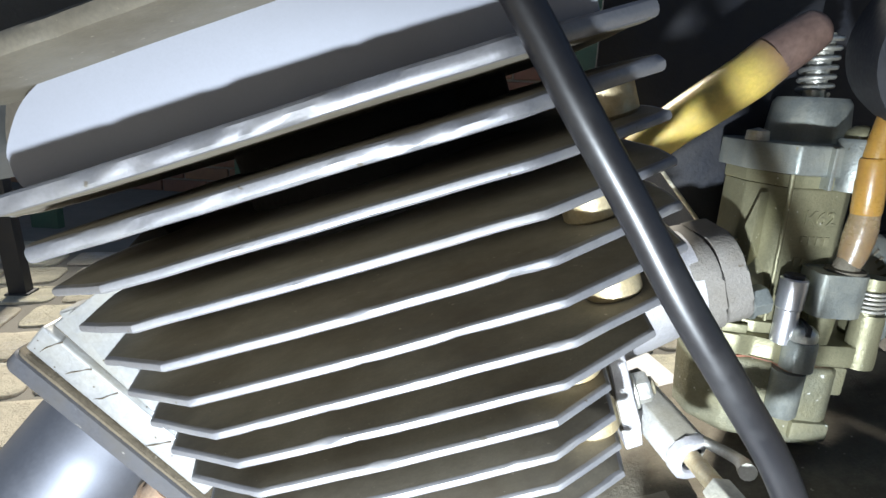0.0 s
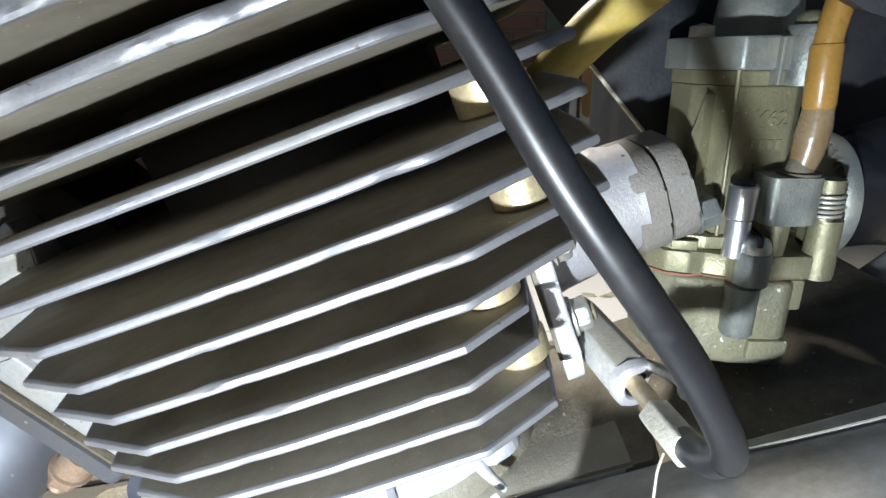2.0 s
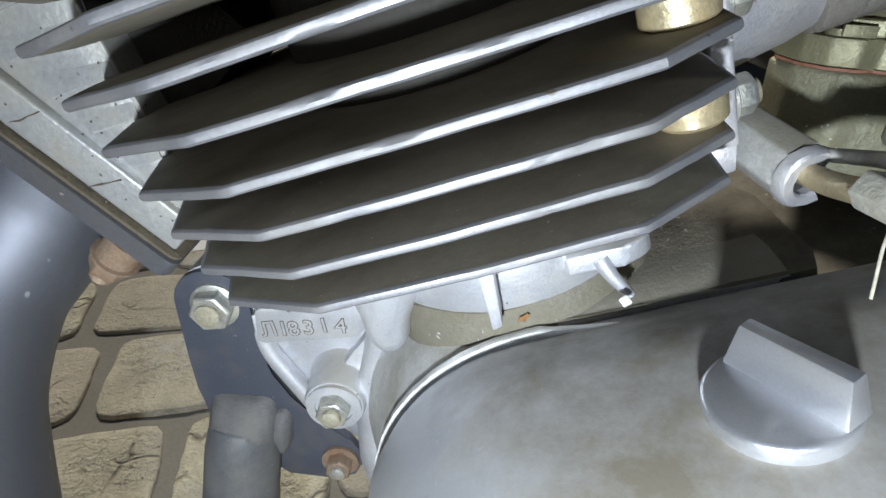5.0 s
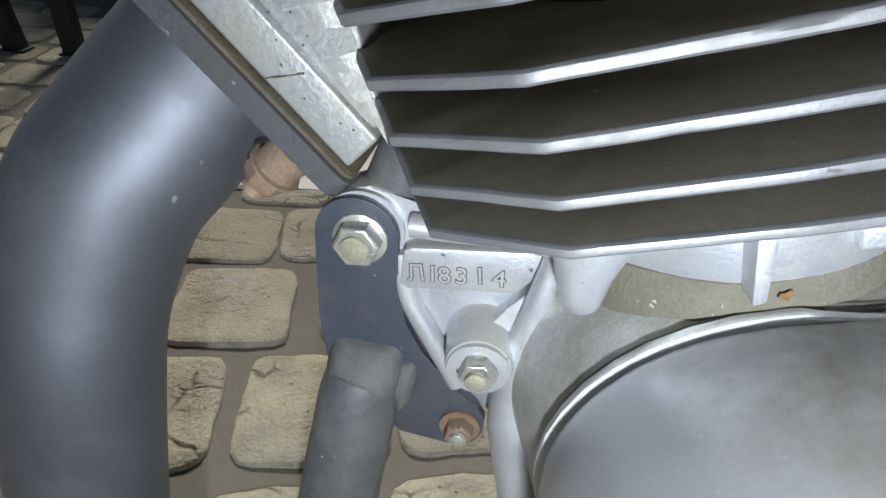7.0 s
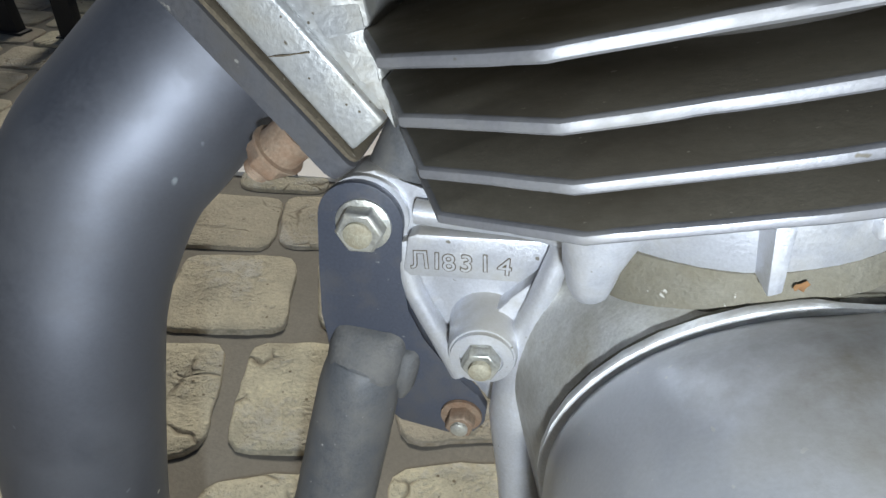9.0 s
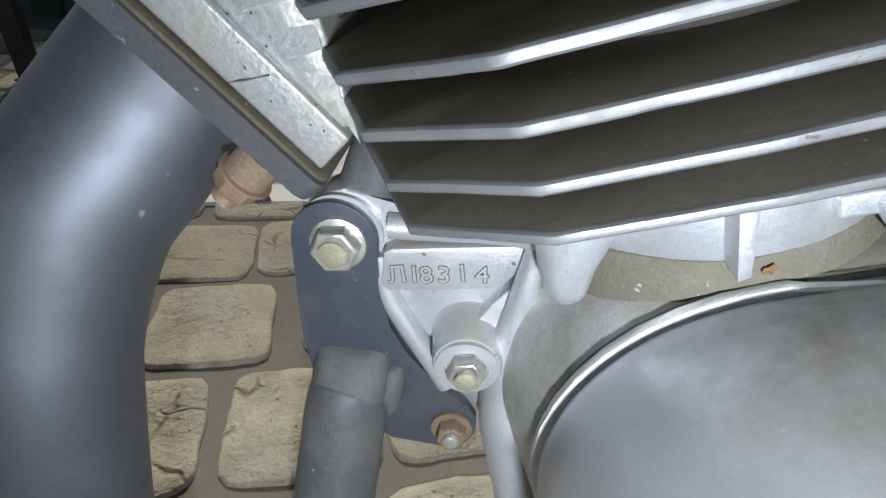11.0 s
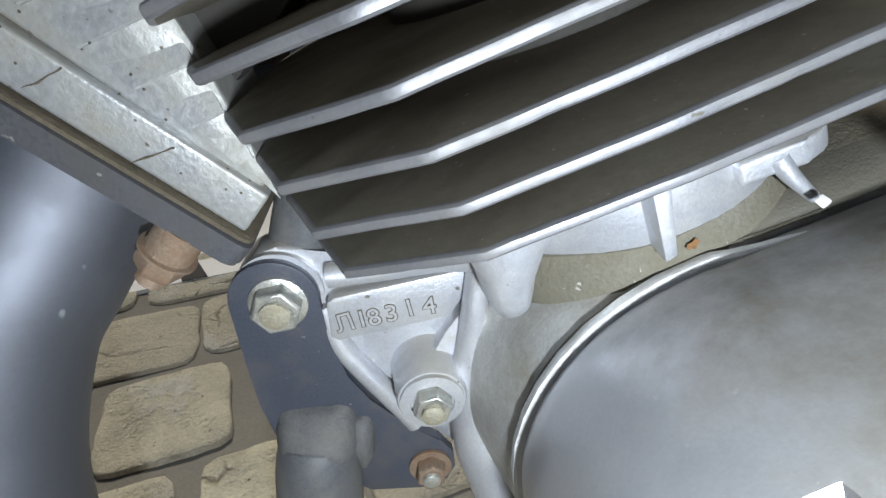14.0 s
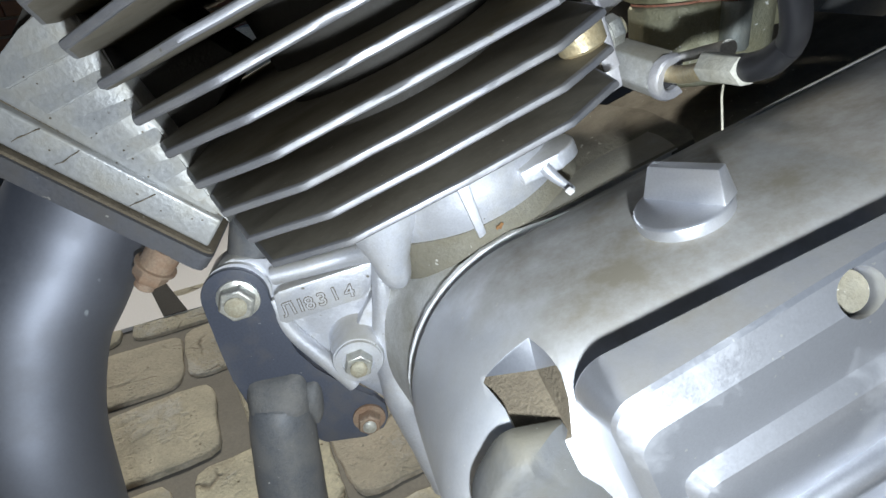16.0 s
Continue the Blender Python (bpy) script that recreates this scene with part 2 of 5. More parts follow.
M_STONE_EDGE = shader("chipped_stone_edge", (0.60, 0.54, 0.43), 0.85, 0.0, (0.30, 0.24, 0.15), 0.5, 40, 260, 0.9, 0.2, random=0.1)
M_JOINT = shader("grey_brown_mortar", (0.20, 0.185, 0.155), 0.9, 0.0, (0.155, 0.14, 0.115), 0.4, 9, 300, 0.5, 0.15)
M_BRICK = shader("red_brown_brick", (0.30, 0.155, 0.10), 0.85, 0.0, (0.22, 0.12, 0.085), 0.4, 12, 120, 0.5, 0.15, random=0.18)
M_BED = shader("brick_mortar", (0.30, 0.27, 0.23), 0.9, 0.0, None, 0, 1, 150, 0.4)
M_GREEN = shader("green_painted_post", (0.055, 0.12, 0.085), 0.5, 0.0, (0.10, 0.12, 0.09), 0.3, 12, 200, 0.2)
M_OCHRE = shader("ochre_varnished_wood", (0.42, 0.22, 0.06), 0.4, 0.0, (0.30, 0.14, 0.04), 0.35, 14, 160, 0.15, 0.15)
M_COPPER = shader("brown_copper", (0.36, 0.17, 0.075), 0.35, 0.7, (0.16, 0.075, 0.035), 0.4, 20, 300, 0.1, 0.15)
M_LEAF = shader("dry_leaf", (0.24, 0.12, 0.045), 0.7, 0.0, None, 0, 1, 600, 0.3)
M_BOWL = shader("pitted_float_bowl", (0.25, 0.245, 0.175), 0.45, 0.5, (0.21, 0.185, 0.095), 0.45, 50, 700, 0.4, 0.15, (0.80, 0.80, 0.76), 0.16, 300)
M_AMBERDARK = shader("brown_soft_hose", (0.27, 0.20, 0.12), 0.22, 0.0, (0.16, 0.09, 0.035), 0.4, 60, 500, 0.08, 0.15, subsurface=0.3)
M_SPIGOT = shader("pitted_silver_spigot", (0.62, 0.61, 0.64), 0.40, 0.6, (0.45, 0.42, 0.36), 0.30, 45, 900, 0.3, 0.08, (0.22, 0.19, 0.15), 0.05, 150)
M_GREYTUBE = shader("dull_grey_tube", (0.30, 0.305, 0.31), 0.5, 0.1, (0.36, 0.35, 0.32), 0.3, 40, 700, 0.1, 0.15)
# near-white base colour holds the highlight of the joint lip
M_EDGE = shader("glint_white_edge", (0.93, 0.93, 0.92), 0.5, 0.0, (0.62, 0.57, 0.47), 0.12, 55, 700, 0.3, 0.08)
M_WELD = shader("dusty_weld", (0.105, 0.104, 0.102), 0.62, 0.0, (0.18, 0.168, 0.148), 0.38, 90, 700, 0.4, 0.2)
M_DIRTCASE = shader("dirt_caked_casting", (0.19, 0.176, 0.138), 0.75, 0.15, (0.15, 0.13, 0.085), 0.48, 60, 700, 0.45, 0.2, (0.48, 0.46, 0.41), 0.06, 380)
M_GRIME = shader("brown_grime", (0.13, 0.105, 0.07), 0.85, 0.0, (0.075, 0.058, 0.038), 0.5, 120, 900, 0.6, 0.25, (0.34, 0.31, 0.25), 0.08, 500)
M_PAPER = shader("pale_block", (0.62, 0.64, 0.60), 0.8, 0.0, (0.5, 0.5, 0.46), 0.3, 10, 200, 0.3)

# ---- helpers for meshes ----
TILT_ENGINE = radians(19.4)
ENGINE = Matrix.Rotation(-TILT_ENGINE, 4, "Y")  # (along the bike, across it, up the barrel) to the world
ORIGIN = {}


def E(u, y, n):
    return ENGINE @ Vector((u, y, n))


def thing(name, at, label, category, group=""):
    ob = tagged(new(name), label, category, group)
    ob.empty_display_size = 0.01
    ob.location = at
    ORIGIN[ob] = Vector(at)
    return ob


def part(name, bm, mats, parent=None, label="", angle=38):
    me = bpy.data.meshes.new(name)
    bmesh.ops.recalc_face_normals(bm, faces=bm.faces)
    if parent is not None:
        bmesh.ops.translate(bm, verts=bm.verts, vec=-ORIGIN[parent])
    bm.to_mesh(me)
    bm.free()
    for m in (mats if isinstance(mats, (list, tuple)) else [mats]):
        me.materials.append(m)
    for p in me.polygons:
        p.use_smooth = True
    me.set_sharp_from_angle(angle=radians(angle))
    ob = new(name, me)
    if parent is not None:
        ob.parent = parent
        ORIGIN[ob] = ORIGIN[parent]
    if label:
        ob["label"] = label
    return ob


def solo(name, bm, mats, label, category, kind="", angle=38, group=""):
    return tagged(part(name, bm, mats, angle=angle), label, category, group, kind)


def join(*bms):
    out = bmesh.new()
    for b in bms:
        me = bpy.data.meshes.new("tmp")
        b.to_mesh(me)
        b.free()
        out.from_mesh(me)
        bpy.data.meshes.remove(me)
    return out


def prism(outline, lo, hi, m=None, bevel=0.0, segments=2, top=None):
    """A bevelled slab: outline in its own xy plane, from lo to hi along its z, placed by m. top: outline of the upper face."""
    bm = bmesh.new()
    a = [bm.verts.new((x, y, lo)) for x, y in outline]
    b = [bm.verts.new((x, y, hi)) for x, y in (top or outline)]
    k = len(a)
    bm.faces.new(a[::-1]), bm.faces.new(b)
    for i in range(k):
        bm.faces.new((a[i], a[(i + 1) % k], b[(i + 1) % k], b[i]))
    if bevel:
        bmesh.ops.bevel(bm, geom=list(bm.edges), offset=bevel, segments=segments, affect="EDGES", profile=0.6, clamp_overlap=True)
    if m is not None:
        bm.transform(m)
    return bm


def box(a, b, m=None, bevel=0.001, segments=2):
    (x0, y0, z0), (x1, y1, z1) = a, b
    return prism([(x0, y0), (x1, y0), (x1, y1), (x0, y1)], z0, z1, m, bevel, segments)


def lathe(profile, m=None, seg=32):
    """Turned shape: (radius, height) pairs round the local z axis."""
    bm = bmesh.new()
    rings = []
    for r, h in profile:
        if r < 1e-5:
            rings.append([bm.verts.new((0, 0, h))])
        else:
            rings.append([bm.verts.new((r * math.cos(2 * math.pi * i / seg), r * math.sin(2 * math.pi * i / seg), h)) for i in range(seg)])
    for a, b in zip(rings, rings[1:]):
        for i in range(seg):
            j = (i + 1) % seg
            if len(a) == 1 and len(b) == 1:
                continue
            if len(a) == 1:
                bm.faces.new((a[0], b[i], b[j]))
            elif len(b) == 1:
                bm.faces.new((a[i], a[j], b[0]))
            else:
                bm.faces.new((a[i], a[j], b[j], b[i]))
    for ring in (rings[0], rings[-1]):
        if len(ring) > 1:
            bm.faces.new(ring)
    if m is not None:
        bm.transform(m)
    return bm


def aim(at, way, spin=0.0):
    """A frame at a place whose z axis points along way."""
    return Matrix.Translation(at) @ Vector(way).normalized().to_track_quat("Z", "Y").to_matrix().to_4x4() @ Matrix.Rotation(radians(spin), 4, "Z")


def smooth_path(pts, steps=8):
    pts = [Vector(p) for p in pts]
    ext = [2 * pts[0] - pts[1], *pts, 2 * pts[-1] - pts[-2]]
    out = []
    for i in range(1, len(ext) - 2):
        p0, p1, p2, p3 = ext[i - 1:i + 3]
        for s in range(steps):
            t = s / steps
            out.append(0.5 * (2 * p1 + (p2 - p0) * t + (2 * p0 - 5 * p1 + 4 * p2 - p3) * t * t + (3 * p1 - p0 - 3 * p2 + p3) * t ** 3))
    out.append(pts[-1])
    return out


def tube(pts, radius, seg=20, steps=8, cap=True):
    """A swept round bar along a smooth path. radius: one value, or one for each given point."""
    path = smooth_path(pts, steps)
    if isinstance(radius, (int, float)):
        radii = [radius] * len(path)
    else:
        xs = np.linspace(0, len(radius) - 1, len(path))
        radii = [float(v) for v in np.interp(xs, range(len(radius)), radius)]
    bm = bmesh.new()
    rings, up = [], None
    for i, p in enumerate(path):
        d = (path[min(i + 1, len(path) - 1)] - path[max(i - 1, 0)]).normalized()
        if up is None:
            up = d.orthogonal().normalized()
        up = (up - d * up.dot(d)).normalized()
        side = d.cross(up)
        rings.append([bm.verts.new(p + radii[i] * (math.cos(a) * up + math.sin(a) * side)) for a in (2 * math.pi * k / seg for k in range(seg))])
    for a, b in zip(rings, rings[1:]):
        for i in range(seg):
            j = (i + 1) % seg
            bm.faces.new((a[i], a[j], b[j], b[i]))
    if cap:
        bm.faces.new(rings[0][::-1]), bm.faces.new(rings[-1])
    return bm


def loft(rings, cap=(True, True)):
    """Skin over rings of points with equal counts."""
    bm = bmesh.new()
    vs = [[bm.verts.new(p) for p in r] for r in rings]
    k = len(vs[0])
    for a, b in zip(vs, vs[1:]):
        for i in range(k):
            j = (i + 1) % k
            bm.faces.new((a[i], a[j], b[j], b[i]))
    if cap[0]:
        bm.faces.new(vs[0][::-1])
    if cap[1]:
        bm.faces.new(vs[-1])
    return bm


def hexagon(af, h, m, bore=0.0, stud=0.0, stud_r=0.0):
    """A hexagon nut with chamfered top corners, its axis along the local z."""
    r = af / math.sqrt(3)
    bm = bmesh.new()
    rows = [(r, 0.0), (r, h * 0.82), (r * 0.9, h)]
    rings = []
    for rr, z in rows:
        rings.append([bm.verts.new((rr * math.cos(math.pi * k / 3), rr * math.sin(math.pi * k / 3), z)) for k in range(6)])
    for a, b in zip(rings, rings[1:]):
        for i in range(6):
            bm.faces.new((a[i], a[(i + 1) % 6], b[(i + 1) % 6], b[i]))
    bm.faces.new(rings[0][::-1]), bm.faces.new(rings[-1])
    bmesh.ops.bevel(bm, geom=list(bm.edges), offset=af * 0.02, segments=1, affect="EDGES")
    bm.transform(m)
    return bm


def threaded(r, h, m, turns=5):
    prof = [(0, 0)]
    for k in range(turns):
        z = h * k / turns
        prof += [(r * 0.88, z), (r, z + h / turns * 0.5)]
    prof += [(r * 0.85, h), (r * 0.6, h + 0.0006), (0, h + 0.0006)]
    return lathe(prof, m, 20)


def bolt(parent, at, way, af, h, washer=0.0, stud=0.0, mat=None, spin=0.0, name="nut", label=""):
    """A nut with a washer under it and the end of its stud showing."""
    m = aim(at, way, spin)
    mat = mat or M_ZINC
    nut = part(name, hexagon(af, h, m), mat, parent, label, angle=25)
    deeper = nut if parent.parent is None else parent
    if washer:
        part("washer", lathe([(0, -0.0018), (washer, -0.0018), (washer, -0.0003), (washer * 0.95, 0), (0, 0)], m, 28), M_ZINC, deeper)
    if stud:
        part("stud", threaded(af * 0.33, stud, m @ Matrix.Translation((0, 0, h - 0.0004))), M_STUD if mat is M_ZINC else mat, deeper)
    return nut


def carve(bm, cutters):
    """Cut the given solids out of a closed mesh; their faces keep their own material slot."""
    obs = []
    for k, b in enumerate([bm] + cutters):
        bmesh.ops.recalc_face_normals(b, faces=b.faces)
        me = bpy.data.meshes.new("carving")
        for slot in range(3):
            me.materials.append(None)
        b.to_mesh(me)
        b.free()
        obs.append(bpy.data.objects.new("carving", me))
        scene.collection.objects.link(obs[-1])
    for other in obs[1:]:
        mod = obs[0].modifiers.new("cut", "BOOLEAN")
        mod.operation, mod.solver, mod.object = "DIFFERENCE", "EXACT", other
    me = bpy.data.meshes.new_from_object(obs[0].evaluated_get(bpy.context.evaluated_depsgraph_get()))
    out = bmesh.new()
    out.from_mesh(me)
    for ob in obs:
        bpy.data.objects.remove(ob)
    return out


def wobble(bm, amount, scale, seed=0.0):
    """Casting unevenness."""
    for v in bm.verts:
        v.co += amount * noise.noise_vector(v.co * scale + Vector((seed, seed, seed)))
    return bm

# ---- ground, pavement and what stands behind ----
PAVE = pose(-0.30, 0.62, 0, 0, 0, 17)


def ground():
    bm = bmesh.new()
    vs = [bm.verts.new(p) for p in ((-60, -60, -0.0015), (60, -60, -0.0015), (60, 60, -0.0015), (-60, 60, -0.0015))]
    bm.faces.new(vs)
    return solo("ground", bm, M_JOINT, "grey-brown mortar bed of the yard paving", "ground", "structure")


GROUND = ground()


def stone_mesh(w, d, seed):
    """One worn paving stone with rounded corners, chipped rim and a low, uneven face."""
    rnd = random.Random(seed)
    k, rings = 44, []
    r = min(w, d) * rnd.uniform(0.14, 0.24)
    base = []
    for i in range(k):
        a = 2 * math.pi * i / k + 0.11
        ca, sa = math.cos(a), math.sin(a)
        p = 7.0
        s = (abs(ca) ** p + abs(sa) ** p) ** (-1 / p)
        chip = 1 + 0.035 * noise.noise(Vector((3 * ca + seed, 3 * sa, seed * 1.7))) + 0.014 * noise.noise(Vector((11 * ca + seed, 11 * sa, seed)))
        base.append((ca * s * w / 2 * chip, sa * s * d / 2 * chip))
    for shrink, z in ((1.0, -0.012), (1.0, 0.0010), (0.990, 0.0034), (0.965, 0.0046), (0.80, 0.0050), (0.55, 0.0050), (0.25, 0.0050)):
        rings.append([Vector((x * shrink, y * shrink, z + 0.0020 * noise.noise(Vector((x * 25 * shrink + seed, y * 25 * shrink, seed))) * (z > 0.003))) for x, y in base])
    bm = loft(rings, (False, True))
    me = bpy.data.meshes.new("paving_stone")
    bmesh.ops.recalc_face_normals(bm, faces=bm.faces)
    bm.to_mesh(me)
    bm.free()
    me.materials.append(M_STONE)
    me.materials.append(M_STONE_EDGE)
    for p in me.polygons:
        q = max(abs(p.center.x) / (w / 2), abs(p.center.y) / (d / 2))
        p.material_index = 1 if p.center.z < 0.0026 and q > 0.7 else 0
    for p in me.polygons:
        p.use_smooth = True
    me.set_sharp_from_angle(angle=radians(50))
    return me


def pavement():
    rnd = random.Random(4)
    top = tagged(new("pavement"), "stone paving of irregular sandy blocks in wide mortar joints", "pavement", kind="structure")
    meshes = [stone_mesh(0.148 + 0.005 * (i % 3), 0.146 + 0.005 * (i % 2), i + 1.0) for i in range(7)]
    count = 0
    for row in range(-5, 11):
        y = 0.014 + 0.169 * row
        shift = {0: -0.028, 1: -0.076, -1: -0.098}.get(row, rnd.uniform(-0.08, 0.08))
        for col in range(-7, 12):
            x = 0.170 * col + shift
            m = PAVE @ pose(x + rnd.uniform(-0.006, 0.006), y + rnd.uniform(-0.004, 0.004), 0, rnd.uniform(-1, 1), rnd.uniform(-1, 1), rnd.uniform(-3, 3) + 180 * rnd.randint(0, 1))
            px, py = m.translation.x, m.translation.y
            if not (-1.7 < px < 0.75 and -0.2 < py < 1.9) or count > 290:
                continue
            ob = new("paving_stone", rnd.choice(meshes))
            ob.parent = top
            ob.matrix_basis = m @ Matrix.Diagonal((rnd.uniform(0.9, 1.06), rnd.uniform(0.93, 1.05), 1, 1))
            count += 1


# whitewashed slab that ends the paving behind the wheel
slab_m = pose(-0.343, 0.946, 0, 0, 0, 14)
solo("white_slab", box((-0.32, 0.0, -0.004), (0.9, 0.46, 0.006), slab_m, 0.0015), M_SHEET, "smooth white painted slab lying across the paving", "slab", "structure")
solo("black_strap", prism([(-0.070, -0.001), (-0.030, -0.001), (-0.100, 0.25), (-0.124, 0.25)], 0.006, 0.008, slab_m, 0.0006), M_NEARBLACK, "flat black rubber strap lying on the white slab", "strap")


def brick_wall():
    wall = tagged(part("wall_north", box((-3.4, 3.05, -0.006), (3.2, 3.25, 1.45), None, 0), M_BED), "brown brick yard wall with pale mortar joints", "wall", kind="structure")
    me = bpy.data.meshes.new("brick")
    bm = box((-0.118, -0.012, -0.031), (0.118, 0.02, 0.031), None, 0.003, 1)
    bm.to_mesh(me)
    bm.free()
    me.materials.append(M_BRICK)
    rnd = random.Random(2)
    for r in range(14):
        for k in range(20):
            ob = new("brick", me)
            ob.parent = wall
            ob.location = (-2.75 + 0.248 * k + (0.124 if r % 2 else 0) + rnd.uniform(-0.003, 0.003), 3.045 + rnd.uniform(-0.002, 0.002), 0.03 + 0.075 * r)
    return wall


# added out of view; dark so that little light bounces onto the engine
solo("wall_south", box((-3.4, -3.35, -0.006), (3.2, -3.20, 2.2), None, 0), M_YARD, "unseen plain wall closing the yard, added dark to limit bounced light", "wall", "structure")


def post(x, y, w, h):
    t = thing("fence_post", (x, y, -0.006), "dark green painted steel post with a rivet", "post", "posts by the brick wall")
    part("post_body", box((x - w / 2, y - 0.02, -0.006), (x + w / 2, y + 0.02, h), None, 0.004), M_GREEN, t)
    part("rivet", lathe([(0, 0), (0.012, 0), (0.010, 0.006), (0, 0.009)], aim((x + 0.005, y - 0.02, 0.30), (0, -1, 0)), 16), M_ZINC, t)


post(-1.62, 2.15, 0.11, 1.5)
post(-0.95, 2.55, 0.13, 1.5)
post(0.50, 2.6, 0.10, 1.6)
solo("pale_block", box((-0.84, 2.55, -0.006), (-0.66, 2.75, 0.36), pose(0, 0, 0, 0, 0, 2), 0.008), M_PAPER, "pale grey lightweight concrete block standing by the wall", "block", group="blocks by the wall")
solo("pale_block", box((-0.60, 2.55, -0.006), (-0.44, 2.75, 0.37), pose(0, 0, 0, 0, 0, -3), 0.008), M_PAPER, "pale grey concrete block with a broken corner by the wall", "block", group="blocks by the wall")


def stand_leg(x, y, lean):
    t = thing("stand_leg", (x, y, -0.006), "black painted square steel leg of a stand on the paving", "stand leg", "legs of the stand")
    part("leg_bar", box((-0.022, -0.02, -0.006), (0.022, 0.02, 1.0), pose(x, y, 0, 0, lean, 12), 0.003), M_BLACK, t)
    part("foot_pad", box((-0.030, -0.028, -0.006), (0.030, 0.028, 0.010), pose(x, y, 0, 0, 0, 12), 0.003), M_BLACK, t)


stand_leg(-1.300, 1.405, -9)
stand_leg(-1.165, 1.440, -3)


def leaning_boards():
    """Timber and oddments that stand against the far wall."""
    def stick(name, x, w, h, mat, label, category, y=2.40, d=0.03):
        t = thing(name, (x, y, -0.006), label, category, "timber by the wall")
        part("board", wobble(box((x - w / 2, y, -0.006), (x + w / 2, y + d, h), None, 0.004), 0.002, 9, x * 40), mat, t)
        return t
    stick("white_batten", 0.545, 0.026, 0.70, M_WHITE, "narrow white painted batten standing against the wall", "batten")
    panel = stick("ochre_panel", 0.603, 0.066, 0.72, M_OCHRE, "ochre varnished panel with a pale arched foot", "panel")
    part("pale_foot", wobble(prism([(-0.033, 0.0), (0.033, 0.0), (0.033, 0.40), (0.024, 0.335), (0.0, 0.318), (-0.024, 0.335), (-0.033, 0.40)], -0.004, 0.004, Matrix(((1, 0, 0, 0.603), (0, 0, 1, 2.395), (0, 1, 0, -0.006), (0, 0, 0, 1))), 0.001), 0.001, 30), M_STRING, panel, "pale peeling foot of the panel")
    rod = thing("copper_pipe", (0.672, 2.41, -0.006), "brown copper pipe standing upright by the wall", "pipe")
    part("pipe_body", tube([(0.672, 2.41, -0.006), (0.673, 2.41, 0.3), (0.672, 2.41, 0.72)], 0.020, 20, 4), M_COPPER, rod)
    stick("white_batten", 0.705, 0.012, 0.66, M_WHITE, "narrow white painted batten standing against the wall", "batten")
    coil = thing("cable_coil", (0.83, 2.42, 0.20), "loop of grey cable leaning on the wall", "cable")
    part("loop", tube([(0.86 + 0.105 * math.cos(a), 2.42, 0.255 + 0.26 * math.sin(a)) for a in (math.pi * i / 12 for i in range(0, 25))], 0.010, 12, 3), M_GREYTUBE, coil)
    part("loop", tube([(0.87 + 0.085 * math.cos(a), 2.405, 0.235 + 0.24 * math.sin(a)) for a in (math.pi * i / 12 for i in range(0, 25))], 0.008, 12, 3), M_STRING, coil)
    stick("pale_board", 0.885, 0.085, 0.34, M_PAPER, "short pale board at the foot of the wall", "board", 2.46)


leaning_boards()


# ---- cylinder barrel with its cooling fins ----
FIN_STEP = 0.01429
CORE = (0.172, 0.288)  # barrel axis: along, across


def level(k):
    return 0.391 + FIN_STEP * (12 - k) - 0.0002 * max(0, 8 - k)


def fin_outline(k):
    d = 12 - k
    front = 0.2090 - 0.0031 * d
    left = 0.1239 - 0.0010 * d
    right = {12: 0.2172, 11: 0.2185, 10: 0.2206, 9: 0.2242, 8: 0.2300}.get(k, 0.236)
    eu = {12: 0.243, 11: 0.2438, 10: 0.2440, 9: 0.2445, 8: 0.263}.get(k, 0.277)
    ey = {12: 0.2262, 11: 0.2232, 10: 0.2195, 9: 0.2155, 8: 0.2180}.get(k, 0.2165 - 0.0030 * (7 - k))
    tip_u, tip = 0.0875 - 0.0007 * d, 0.2275 - 0.0026 * d
    turn_u, turn = 0.0745 - 0.0012 * d, 0.262 - 0.0016 * d
    if k <= 2:  # the head fins reach further forward
        left, tip_u, tip, turn_u = left - 0.012, 0.074, 0.210, 0.060
    mid = 2 * CORE[1]
    return [(left, front), ((left + right) / 2, front - 0.0004), (right, front + 0.002), (eu, ey), (eu + 0.002, ey + 0.022), (eu + 0.002, mid - ey - 0.02), (eu - 0.005, mid - ey),
            (right, mid - front), (left, mid - front), (tip_u, mid - tip), (turn_u, mid - turn), (turn_u, turn), (tip_u, tip)]


